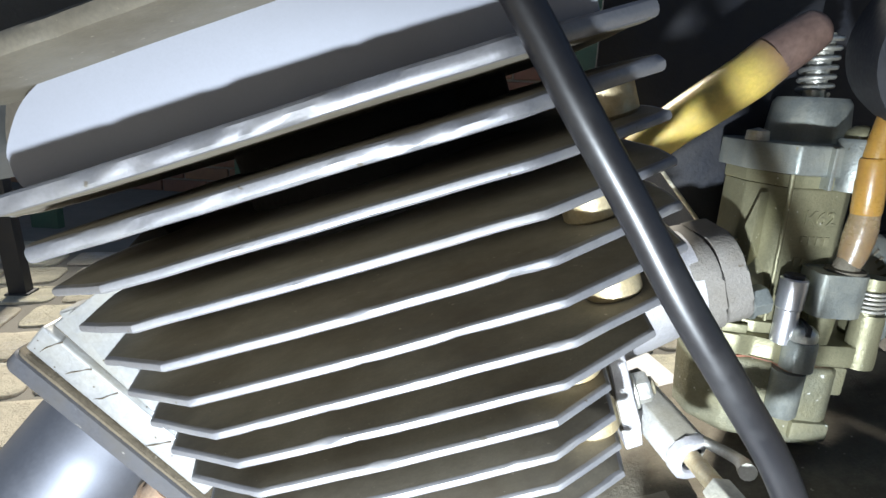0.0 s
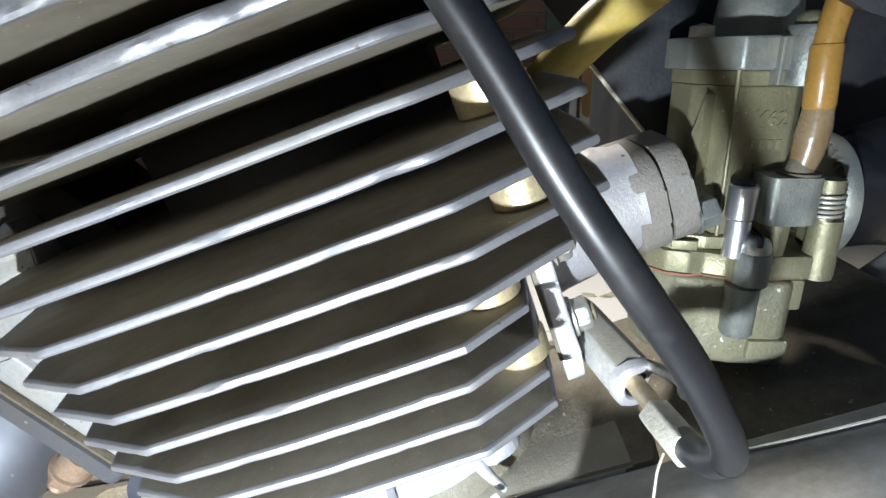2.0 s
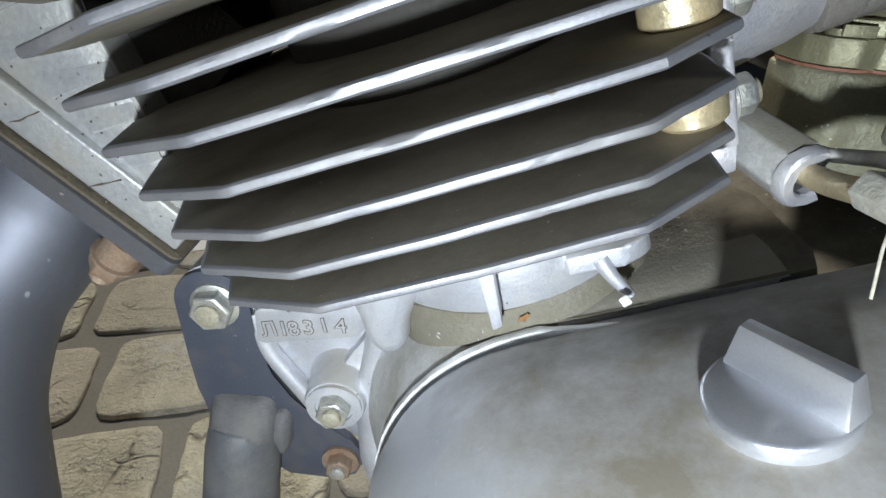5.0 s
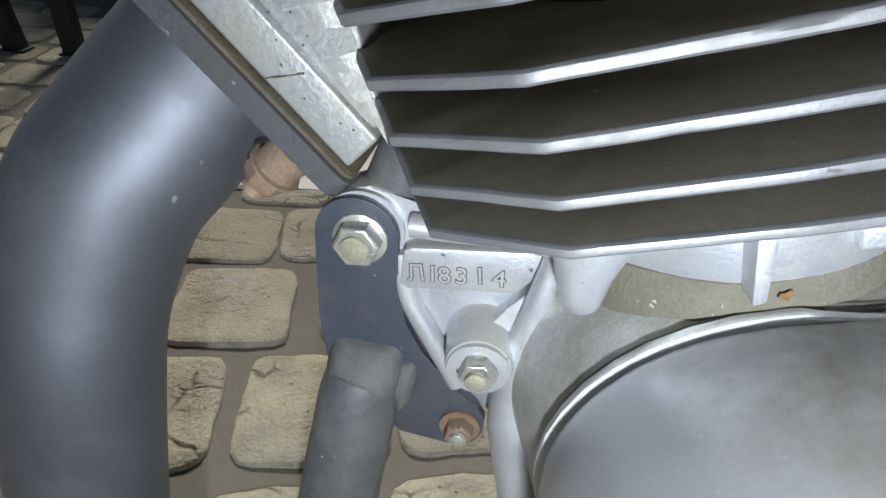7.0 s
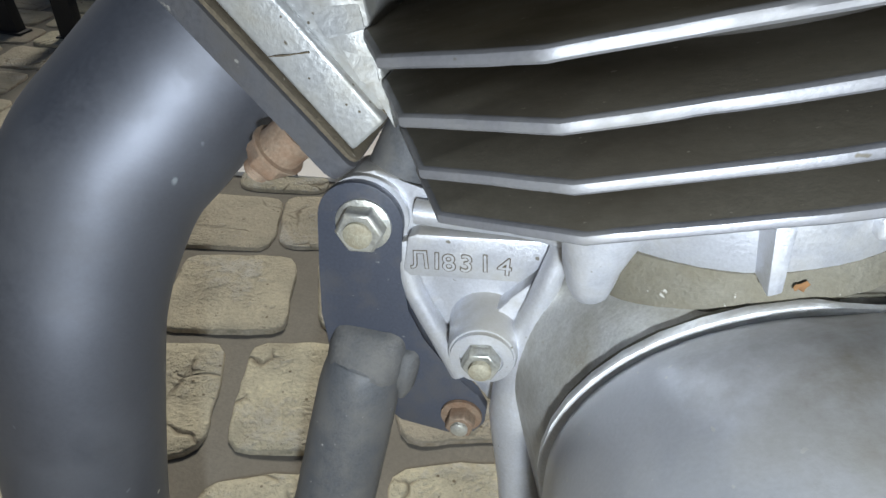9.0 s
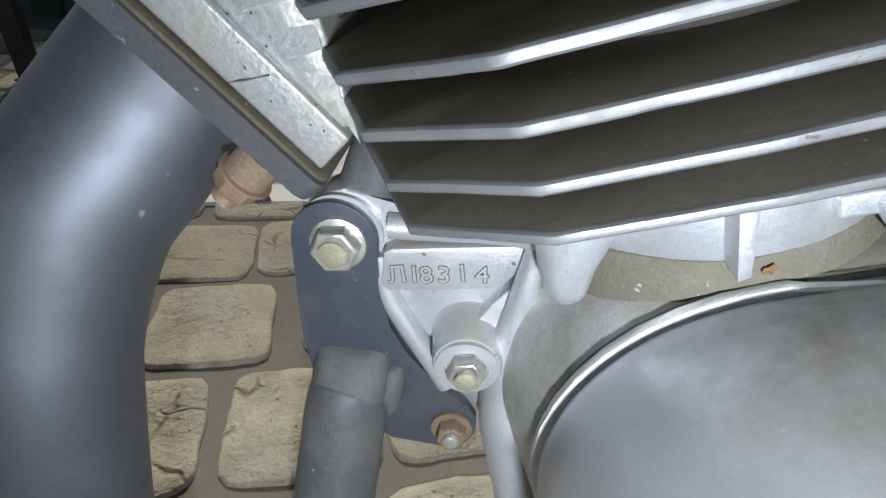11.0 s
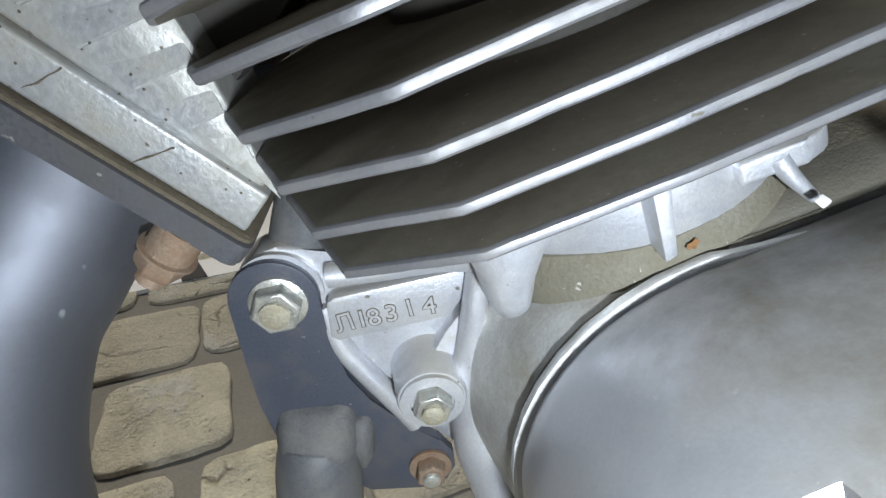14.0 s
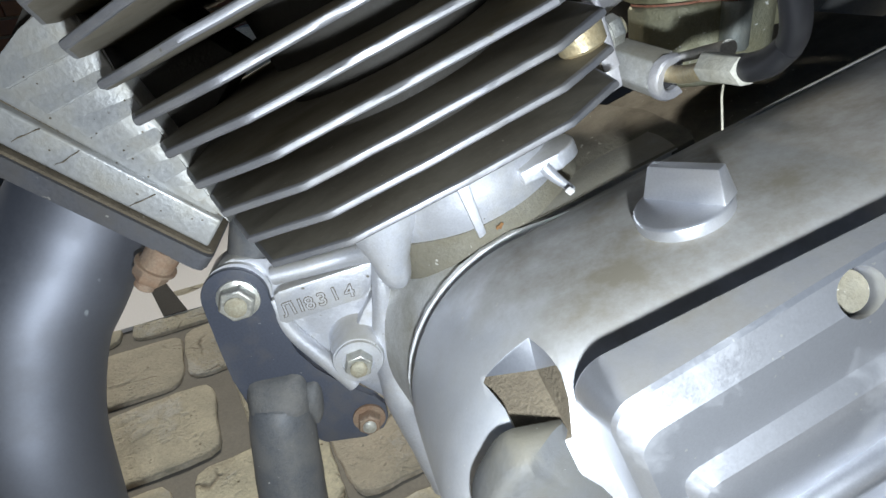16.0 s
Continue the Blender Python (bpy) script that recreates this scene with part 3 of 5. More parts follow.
def fin_mesh(k, thick):
    n = level(k)
    o = fin_outline(k)
    bm = bmesh.new()
    # densify the outline so that the rim can be slightly uneven
    pts = []
    for (x0, y0), (x1, y1) in zip(o, o[1:] + o[:1]):
        m = max(1, int(math.hypot(x1 - x0, y1 - y0) / 0.0032))
        pts += [(x0 + (x1 - x0) * i / m, y0 + (y1 - y0) * i / m) for i in range(m)]
    cx, cy = CORE
    rings = []
    t = thick / 2
    for inset, z in ((0.030, -t * 1.30), (0.0016, -t * 1.02), (0.0007, -t * 0.90), (0.0001, -t * 0.52), (0.0, t * 0.10), (0.0003, t * 0.66), (0.0010, t * 0.94), (0.0018, t * 1.02), (0.030, t * 1.30)):
        ring = []
        for x, y in pts:
            v = Vector((cx - x, cy - y))
            q = Vector((x, y)) + v.normalized() * inset
            ring.append(Vector((q.x, q.y, n + z + 0.0006 * noise.noise(Vector((x * 14, y * 14, k * 3.1))))))
            if inset < 0.01:  # small dents and nicks along the rim
                ring[-1] += 0.00018 * noise.noise_vector(Vector((x * 60, y * 60, k * 5.0)))
                nick = max(0.0, noise.noise(Vector((x * 130, y * 130, k * 9.0 + z * 300))) - (0.42 if k > 2 else 0.18))
                ring[-1] += Vector((v.x, v.y, 0)).normalized() * nick * 0.0026
        rings.append(ring)
    bm = loft(rings)
    for f in bm.faces:
        c = f.calc_center_median()
        f.material_index = 0
    bm.faces.ensure_lookup_table()
    cnt = len(pts)
    for i, f in enumerate(bm.faces):
        if cnt <= i < 7 * cnt:
            f.material_index = 1
    bm.transform(ENGINE)
    return bm


def cylinder():
    t = thing("engine_cylinder", E(CORE[0], CORE[1], 0.35), "finned cast aluminium motorcycle engine cylinder, dusty between bright fin edges", "engine cylinder")
    for k in range(3, 13):
        part("cooling_fin", fin_mesh(k, 0.0032), (M_FIN, M_RIM), t, angle=30)
    # barrel and tunnel carry the shade of the fin gaps in their colour
    part("barrel", lathe([(0.050, 0.385), (0.050, 0.60)], ENGINE @ Matrix.Translation((*CORE, 0)), 48), M_NEARBLACK, t, "barrel wall behind the fins, near black for the shade there")
    part("tunnel", box((0.186, 0.272, 0.40), (0.240, 0.345, 0.60), ENGINE, 0.004), M_NEARBLACK, t, "tunnel wall coloured near black as the shade between the fins")
    # silver base below the lowest fin
    rings = []
    for n, r in ((0.3565, 0.0500), (0.358, 0.0510), (0.372, 0.0505), (0.386, 0.0515), (0.392, 0.054)):
        rings.append([Vector((CORE[0] + 0.004 + r * math.cos(a), CORE[1] + r * math.sin(a), n)) for a in (2 * math.pi * i / 56 for i in range(56))])
    b = loft(rings)
    b.transform(ENGINE)
    part("base_flange", wobble(b, 0.0007, 60), M_SILVER, t, "silver painted base of the cylinder")
    # stud boss that runs down into the crankcase, the thin rib and the rounded lug beside it
    rings = []
    for n, u0, u1, y0 in ((0.3920, 0.1165, 0.1560, 0.2400), (0.3850, 0.1152, 0.1570, 0.2405), (0.3780, 0.1156, 0.1530, 0.2412), (0.3700, 0.1162, 0.1470, 0.2422), (0.3620, 0.1170, 0.1405, 0.2432), (0.3540, 0.1160, 0.1350, 0.2445), (0.3480, 0.1162, 0.1325, 0.2458), (0.3440, 0.1170, 0.1308, 0.2475), (0.3418, 0.1195, 0.1285, 0.2500)):
        c, h = (u0 + u1) / 2, (u1 - u0) / 2
        ring = []
        for i in range(32):
            a = 2 * math.pi * i / 32
            q = (abs(math.cos(a)) ** 2.6 + abs(math.sin(a)) ** 2.6) ** (-1 / 2.6)
            ring.append(E(c + h * q * math.cos(a), y0 + 0.014 + 0.014 * q * math.sin(a), n))
        rings.append(ring)
    part("stud_boss", wobble(loft(rings), 0.0006, 60), M_SILVER, t, "fan shaped silver boss under the lowest fin")
    part("rib", prism([(0.0, 0.391), (0.006, 0.391), (0.0025, 0.3585), (-0.0012, 0.3575)], 0.0, 0.028, ENGINE @ Matrix.Translation((0.1685, 0.2275, 0)) @ Matrix(((1, 0, 0, 0), (0, 0, 1, 0), (0, 1, 0, 0), (0, 0, 0, 1))), 0.0010), M_SILVER, t)
    part("rib", wobble(tube([E(0.2060, 0.2385, 0.3690), E(0.2085, 0.2368, 0.3620), E(0.2130, 0.2355, 0.3540)], [0.0030, 0.0024, 0.0016], 12), 0.0003, 90), M_SILVER, t)
    lug = prism([(0.195, 0.262), (0.195, 0.2372)] + [(0.2130 + 0.0112 * math.cos(radians(a)), 0.2484 + 0.0112 * math.sin(radians(a))) for a in range(-90, 91, 15)], 0.3648, 0.3718, ENGINE, 0.0028, 3)
    part("base_lug", wobble(lug, 0.0005, 80), M_SILVER, t, "rounded silver tab of the base")
    # cap nuts between the fins on the inlet side
    for u, y, k in ((0.2372, 0.2355, 10.5), (0.2345, 0.2275, 8.5), (0.2535, 0.2225, 6.5), (0.2525, 0.2190, 4.5), (0.264, 0.223, 2.5)):
        m = ENGINE @ Matrix.Translation((u, y, level(k) - 0.0055))
        part("spacer_plug", lathe([(0, 0), (0.0085, 0.0), (0.0096, 0.0012), (0.0096, 0.0098), (0.0085, 0.011), (0, 0.011)], m, 28), M_BRASS, t, "yellowed round plug between two fins")
    # exhaust port box
    A = Vector((-0.0762, 0.0, 0.3948))
    d = Vector((0.735, 0, -0.678)).normalized()   # down the flange
    w = Vector((-0.678, 0, -0.735)).normalized()  # out of the port
    PM = Matrix(((d.x, 0, w.x, A.x), (0, 1, 0, 0), (d.z, 0, w.z, A.z), (0, 0, 0, 1)))
    part("exhaust_port", wobble(box((-0.1072, 0.2575, -0.0150), (-0.0050, 0.335, -0.0005), PM, 0.0014, 3), 0.0007, 55), M_PORT, t, "chipped silver rim of the exhaust port")
    part("port_groove", box((-0.1055, 0.2622, -0.0178), (-0.0060, 0.330, -0.0148), PM, 0.0004), M_GRIME, t, "brown dirt in the groove of the port")
    wall = [(0.0668, 0.4120), (0.0722, 0.4120), (0.0735, 0.45), (0.0715, 0.500), (0.0690, 0.511), (0.0522, 0.507), (0.0242, 0.4989)]
    UN2 = ENGINE @ Matrix(((1, 0, 0, 0), (0, 0, 1, 0), (0, 1, 0, 0), (0, 0, 0, 1)))
    part("port_wall", wobble(prism(wall, 0.2604, 0.300, UN2, 0.0016, 3), 0.0007, 70, 3), M_PORT, t, "bright smooth wall of the port between the fins")
    # port core: gap shade put into its near-black colour
    part("port_core", box((-0.108, 0.276, -0.078), (-0.030, 0.335, -0.030), PM, 0.004), M_NEARBLACK, t, "core of the port, its shade between the fins painted in")
    # hollowed webs of the port between one fin and the next
    for k in range(4, 11):
        n0, n1 = level(k + 1) + 0.0014, level(k) - 0.0014
        corners = [(0.2606 - 0.461 * n0, 0.2576, n0), (0.0722, 0.2590, n0), (0.0722, 0.2622, n1), (0.2606 - 0.461 * n1, 0.2612, n1)]
        back = [(u, 0.275, n) for u, y, n in corners]
        web = loft([[Vector(p) for p in corners], [Vector(p) for p in back]])
        bmesh.ops.bevel(web, geom=list(web.edges), offset=0.0008, segments=2, affect="EDGES", clamp_overlap=True)
        web.transform(ENGINE)
        part("port_web", wobble(web, 0.0005, 90, k * 2.0), M_PORT, t)
    # casting seams that carry on the line of each fin over the port
    for k in (5, 6, 7, 9):
        n0 = level(k) - 0.0006
        w_in = [E(0.2590 - 0.461 * n0 + a, 0.2574 - 0.0004 * (j % 2), n0 + 0.0006 * math.sin(k * 2.3 + j)) for j, a in enumerate((-0.0175, -0.0130, -0.0090, -0.0050))]
        part("casting_seam", wobble(tube(w_in, [0.0001, 0.00030, 0.00018, 0.00034], 8, 3), 0.0005, 240, k), M_GRIME, t, "dark casting seam")
    return t, PM


CYL, PORT = cylinder()


# ---- cylinder head ----
def head():
    t = thing("cylinder_head", E(CORE[0], CORE[1], level(2)), "cast aluminium cylinder head with thick worn fins and a smooth side", "cylinder head")
    for k, th, edge in ((2, 0.0046, M_RIM), (1, 0.0050, M_RIM), (-1.3, 0.0052, M_FIN)):
        part("head_fin", fin_mesh(k, th), (M_FIN, edge), t, angle=30)
    # head core is coloured near black for the shade behind the fins
    part("head_core", lathe([(0.044, 0.53), (0.044, 0.70), (0.0, 0.70)], ENGINE @ Matrix.Translation((*CORE, 0)), 40), M_NEARBLACK, t)
    UN = ENGINE @ Matrix(((1, 0, 0, 0), (0, 0, 1, 0), (0, 1, 0, 0), (0, 0, 0, 1)))  # outline in (along, up), extruded across
    low = level(1) + 0.0022
    nose = [(p.x, p.y) for p in smooth_path([Vector(q) for q in ((0.0952, low + 0.0012, 0), (0.0943, 0.5585, 0), (0.0985, 0.5655, 0), (0.1080, 0.5735, 0), (0.1230, 0.5780, 0), (0.1450, 0.5792, 0))], 5)]
    panel = [(0.262, low)] + [(0.0985, low)] + nose + [(0.262, 0.5810)]
    part("side_wall", prism(panel, 0.1955, 0.285, UN, 0.0022, 3), M_HEAD, t, "smooth silver side of the head")
    # panel outline grown outwards; its dark colour paints the shadow round the panel
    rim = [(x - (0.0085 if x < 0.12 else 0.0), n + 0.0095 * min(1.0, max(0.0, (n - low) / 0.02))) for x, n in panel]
    part("recess", wobble(prism(rim, 0.2075, 0.28, UN, 0.0012), 0.0006, 60), M_RECESS, t, "brown recess round the smooth side, its shadow put into the colour")
    part("rocker_cover", wobble(prism([(0.040, 0.5605), (0.0850, 0.5640), (0.0890, 0.5745), (0.0990, 0.5850), (0.1150, 0.5888), (0.262, 0.5920), (0.262, 0.655), (0.06, 0.655), (0.040, 0.60)], 0.2010, 0.30, UN, 0.003, 3), 0.0006, 40), M_COVERTOP, t, "dull grey upper casting of the head")
    return t


head()


# ---- crankcase ----
def cover_ring(u0, top, r, y, bottom=0.14, right=0.44, seg=20):
    """Section of the covers: a big rounded corner, a flat top and plain far sides."""
    pts = [(u0 + 0.03, bottom), (u0, bottom + 0.05)]
    pts += [(u0, top - r - 0.03), (u0, top - r - 0.012)]
    for i in range(seg + 1):
        a = radians(180 - 90 * i / seg)
        pts.append((u0 + r + r * math.cos(a), top - r + r * math.sin(a)))
    pts += [(u0 + r + (right - u0 - r) * f, top) for f in (0.12, 0.25, 0.4, 0.6, 0.8, 1.0)]
    pts += [(right, bottom)]
    return [Vector((u, y, n)) for u, n in pts]


def crankcase():
    t = thing("crankcase", E(0.15, 0.28, 0.20), "cast alloy engine crankcase, silver paint with brown dust in the corners", "crankcase")
    rings = [cover_ring(u0, top, r, y, right=0.262) for y, u0, top, r in ((0.2360, 0.1005, 0.3485, 0.0765), (0.2405, 0.0990, 0.3495, 0.077), (0.252, 0.0955, 0.350, 0.077), (0.270, 0.089, 0.348, 0.076), (0.285, 0.084, 0.346, 0.074), (0.294, 0.078, 0.344, 0.070), (0.34, 0.078, 0.344, 0.07))]
    b = loft(rings)
    b.transform(ENGINE)
    part("case_half", wobble(b, 0.0008, 40), M_CASE, t, "dusty crankcase half behind the cover")
    # front mounting web with the two bolt eyes
    web = [(-0.0975, 0.356), (-0.0945, 0.366), (-0.0885, 0.3735), (-0.0800, 0.3765), (-0.070, 0.3740), (-0.060, 0.370), (-0.030, 0.374), (0.010, 0.385), (0.03, 0.37), (0.02, 0.30), (-0.004, 0.262), (-0.018, 0.266), (-0.034, 0.284), (-0.047, 0.306), (-0.062, 0.325), (-0.075, 0.335), (-0.095, 0.345)]
    XZ = Matrix(((1, 0, 0, 0), (0, 0, 1, 0), (0, 1, 0, 0), (0, 0, 0, 1)))
    part("mounting_web", wobble(prism(web, 0.2905, 0.306, XZ, 0.002), 0.0006, 70), M_SILVER, t, "silver painted mounting web")
    part("web_rim", tube([(-0.066, 0.289, 0.350), (-0.061, 0.288, 0.329), (-0.046, 0.288, 0.304), (-0.034, 0.288, 0.284)], [0.004, 0.0045, 0.005, 0.005], 14), M_SILVER, t)
    part("web_rim", tube([(-0.062, 0.287, 0.364), (-0.045, 0.286, 0.3655), (-0.02, 0.284, 0.369), (0.004, 0.275, 0.374)], [0.005, 0.005, 0.0055, 0.007], 14), M_SILVER, t)
    # number pad
    pad = [(-0.0635, 0.3545), (-0.060, 0.3565), (-0.007, 0.3645), (-0.0075, 0.357), (-0.017, 0.3435), (-0.061, 0.3365), (-0.0640, 0.3385)]
    pad_ob = part("number_pad", prism(pad, 0.2825, 0.292, XZ, 0.0012), M_SILVER, t, "raised pad with a stamped serial number")
    for char, off, rise, lean in (("\u041b", 0.0000, 0.0000, -3), ("1", 0.0080, 0.0004, 2), ("8", 0.0130, -0.0002, -2), ("3", 0.0196, 0.0002, 4), ("1", 0.0272, 0.0006, -1), ("4", 0.0346, -0.0002, 3)):
        for grow, depth, y, mat in ((0.00042, 0.00012, 0.2826, M_GRIME), (-0.00002, 0.00030, 0.2825, M_SILVER)):
            cu = bpy.data.curves.new("stamped_number", "FONT")
            cu.body, cu.size, cu.extrude, cu.offset = char, 0.0110, depth, grow
            tmp = bpy.data.objects.new("tmp_text", cu)
            scene.collection.objects.link(tmp)
            me = bpy.data.meshes.new_from_object(tmp.evaluated_get(bpy.context.evaluated_depsgraph_get()))
            bm = bmesh.new()
            bm.from_mesh(me)
            bpy.data.objects.remove(tmp)
            bm.transform(Matrix.Translation((-0.0612, y, 0.3405)) @ Matrix.Rotation(radians(-8.5), 4, "Y") @ Matrix.Translation((off, 0, rise)) @ Matrix.Rotation(radians(lean), 4, "Y") @ Matrix.Rotation(radians(90), 4, "X"))
            part("stamped_character", bm, mat, pad_ob)
    # lower bolt boss with a flange that runs into the case
    c = Vector((-0.0265, 0.0, 0.3135))
    part("bolt_boss", wobble(lathe([(0.0165, 0.0), (0.0150, -0.010), (0.0142, -0.020), (0.0135, -0.0215), (0, -0.0215)], aim((c.x, 0.291, c.z), (0, 1, 0)), 36), 0.0003, 90), M_SILVER, t)
    part("boss_fillet", wobble(prism([(-0.030, 0.322), (-0.020, 0.3335), (-0.0085, 0.352), (-0.0065, 0.335), (-0.010, 0.300), (-0.024, 0.298)], 0.2815, 0.292, XZ, 0.003), 0.0008, 70), M_SILVER, t)
    part("case_rib", wobble(tube([(-0.002, 0.279, 0.372), (-0.0062, 0.279, 0.360), (-0.0085, 0.279, 0.337), (-0.0095, 0.281, 0.309), (-0.0060, 0.280, 0.275), (0.004, 0.274, 0.238), (0.012, 0.268, 0.21)], [0.006, 0.0046, 0.0055, 0.0090, 0.0120, 0.0115, 0.0120], 20), 0.0006, 70), M_SILVER, t)
    part("case_neck", wobble(lathe([(0.0545, 0.335), (0.0535, 0.350), (0.0515, 0.3585), (0.044, 0.3600)], ENGINE @ Matrix.Translation((CORE[0] + 0.004, CORE[1], 0)), 48), 0.0009, 45), M_DIRTCASE, t, "dusty collar of the crankcase below the cylinder")
    part("spacer_ring", lathe([(0.0128, 0), (0.0128, 0.0022), (0.0088, 0.0026), (0.0088, 0.001), (0, 0.001)], aim((c.x, 0.2697, c.z), (0, -1, 0)), 36), M_SILVER, t)
    bolt(t, (c.x, 0.2685, c.z), (0, -1, 0), 0.0138, 0.0062, 0.0, 0.003, spin=12)
    # bolt eye at the top front, behind the plate
    part("bolt_eye", lathe([(0, 0), (0.0170, 0), (0.0170, 0.02), (0, 0.02)], aim((-0.0815, 0.308, 0.3575), (0, -1, 0)), 36), M_SILVER, t)
    part("eye_post", tube([(-0.076, 0.304, 0.360), (-0.0655, 0.308, 0.392), (-0.053, 0.315, 0.425)], 0.0135, 24), M_TUBE, t, "dark grey post behind the mounting eye")
    # deck behind the cylinder, under the carburettor
    part("rear_deck", wobble(prism([(0.200, 0.2362), (0.2700, 0.2362), (0.2735, 0.246), (0.2735, 0.2900), (0.262, 0.335), (0.20, 0.335)], 0.335, 0.3488, ENGINE, 0.0012), 0.0009, 60), M_DECK, t, "grimy deck behind the cylinder")
    part("gearbox_top", wobble(prism([(0.2625, 0.238), (0.43, 0.238), (0.43, 0.40), (0.2625, 0.40)], 0.20, 0.318, ENGINE, 0.004), 0.003, 30), M_DECK, t, "dark oily gearbox top")
    return t


CASE = crankcase()


# ---- side cover and its outer cap ----
def side_cover():
    t = thing("side_cover", E(0.2, 0.19, 0.18), "brushed aluminium engine side cover, stained and dusty along its top", "engine cover")
    rows = ((0.2356, 0.1035, 0.3465, 0.0750), (0.2335, 0.1020, 0.3476, 0.0757), (0.2312, 0.1017, 0.3481, 0.0760), (0.226, 0.1014, 0.3502, 0.0762), (0.215, 0.1012, 0.3545, 0.077), (0.200, 0.1030, 0.3562, 0.076),
            (0.180, 0.1050, 0.3564, 0.075), (0.162, 0.1075, 0.3560, 0.074), (0.150, 0.1085, 0.3545, 0.072), (0.142, 0.112, 0.3520, 0.070), (0.136, 0.117, 0.3480, 0.068), (0.131, 0.124, 0.3420, 0.064), (0.128, 0.134, 0.333, 0.058))
    b = loft([cover_ring(u0, top, r, y, seg=28) for y, u0, top, r in rows])
    b.transform(ENGINE)
    # scooped notch at the front corner of the shelf
    c = bmesh.new()
    low = {"L": (0.1460, 0.1600, 0.3478), "T": (0.1669, 0.1605, 0.3556), "R": (0.1700, 0.1445, 0.3520), "M": (0.1639, 0.1535, 0.3458), "F": (0.1640, 0.1381, 0.3400), "G": (0.1500, 0.1444, 0.3400), "f": (0.1645, 0.10, 0.325), "g": (0.1490, 0.10, 0.325), "r": (0.1720, 0.10, 0.335)}
    v = {k: c.verts.new(p) for k, p in low.items()}
    rim = ["L", "T", "R", "r", "f", "g", "G"]
    top = {k: c.verts.new((low[k][0], low[k][1], 0.42)) for k in rim}
    for face, slot in (("LTM", 1), ("TRM", 1), ("RFM", 2), ("LMG", 2), ("MFG", 2), ("GFf", 2), ("Gfg", 2), ("Rrf", 2), ("RfF", 2)):
        c.faces.new([v[k] for k in face]).material_index = slot
    for k, q in zip(rim, rim[1:] + rim[:1]):
        c.faces.new([v[k], v[q], top[q], top[k]])
    c.faces.new([top[k] for k in rim])
    c.transform(ENGINE)
    part("cover_shell", carve(wobble(b, 0.0005, 30), [c]), (M_COVER, M_POLISH, M_GRIME), t)
    part("dirt_line", wobble(tube([E(*p) for p in cover_path(0.1002, 0.3490, 0.0766, 0.2362, 0.040)], 0.0006, 8, 2), 0.0005, 160), M_DIRTCASE, t, "brown dirt beside the joint")
    # the cover's worn lip along the joint, highlight painted in, dying out behind the cylinder
    lines = [[E(*p) for p in cover_path(0.1017 - o, 0.3481 + o, 0.0760 + o, y, 0.034)] for o, y in ((-0.0010, 0.2292), (0.0022, 0.2296), (0.0031, 0.2306), (0.0031, 0.2338), (0.0022, 0.2350), (-0.0012, 0.2352))]
    rings = [list(r) for r in zip(*lines)]
    for i in range(1, 5):
        keep = 0.2 * i
        rings[-i] = [rings[-i][0].lerp(p, keep) for p in rings[-i]]
    part("joint_lip", wobble(loft(rings), 0.00025, 140), M_EDGE, t, "worn lip of the cover joint, near white in place of its glint")
    return t


def cover_path(u0, top, r, y, run=0.26):
    p = [(u0, y, 0.16), (u0, y, top - r - 0.02)]
    p += [(u0 + r + r * math.cos(radians(180 - 9 * i)), y, top - r + r * math.sin(radians(180 - 9 * i))) for i in range(11)]
    p += [(u0 + r + s, y, top) for s in (run * k for k in (0.12, 0.25, 0.5, 0.75, 1.0))]
    return p


COVER = side_cover()


def outer_cover():
    t = thing("outer_cover", E(0.25, 0.12, 0.2), "polished aluminium outer cover with a broad chamfer and raised ribs", "engine cover")
    sections = []
    for y, u0, top, r, skew in ((0.1362, 0.1700, 0.3505, 0.014, 0), (0.1354, 0.1694, 0.3562, 0.014, 0), (0.1342, 0.1694, 0.3571, 0.014, 0), (0.1166, 0.1738, 0.3572, 0.0085, 1), (0.1152, 0.1746, 0.3562, 0.0080, 1), (0.1122, 0.1772, 0.3492, 0.0070, 1), (0.1114, 0.1782, 0.3476, 0.0068, 1), (0.1120, 0.1830, 0.3350, 0.0065, 1), (0.1118, 0.1850, 0.3270, 0.0060, 1), (0.1085, 0.1880, 0.3215, 0.0060, 1), (0.1075, 0.1900, 0.3170, 0.0060, 1), (0.1082, 0.1940, 0.3060, 0.0060, 1)):
        ring = cover_ring(u0, top, r, y, 0.15, 0.43, 14)
        for p in ring:
            p.y += skew * 0.115 * (p.x - 0.18)
        sections.append(ring)
    b = loft(sections)
    b.transform(ENGINE)
    hm = aim(E(0.2462, 0.1195, 0.3505), ENGINE.to_3x3() @ Vector((0.05, -0.88, 0.46)))
    hole = lathe([(0, -0.0100), (0.0068, -0.0100), (0.0070, 0.0), (0.0074, 0.0100), (0, 0.0100)], hm, 28)
    part("cap_shell", carve(wobble(b, 0.0004, 30), [hole]), (M_CAP, M_CAP, M_GRIME), t, angle=16)
    for i in range(2):
        part("raised_rib", tube([E(0.206 + 0.02 * i, 0.1115, 0.292 - 0.026 * i), E(0.26, 0.1165, 0.295 - 0.026 * i), E(0.34, 0.1255, 0.296 - 0.026 * i), E(0.42, 0.1350, 0.296 - 0.026 * i)], 0.0055, 14), M_POLISH, t)
    part("screw_head", lathe([(0, -0.0062), (0.0058, -0.0064), (0.0062, -0.0074), (0.0062, -0.0099), (0, -0.0099)], hm, 28), M_DIRTCASE, t, "dirt-caked screw head in its recess")
    return t


outer_cover()


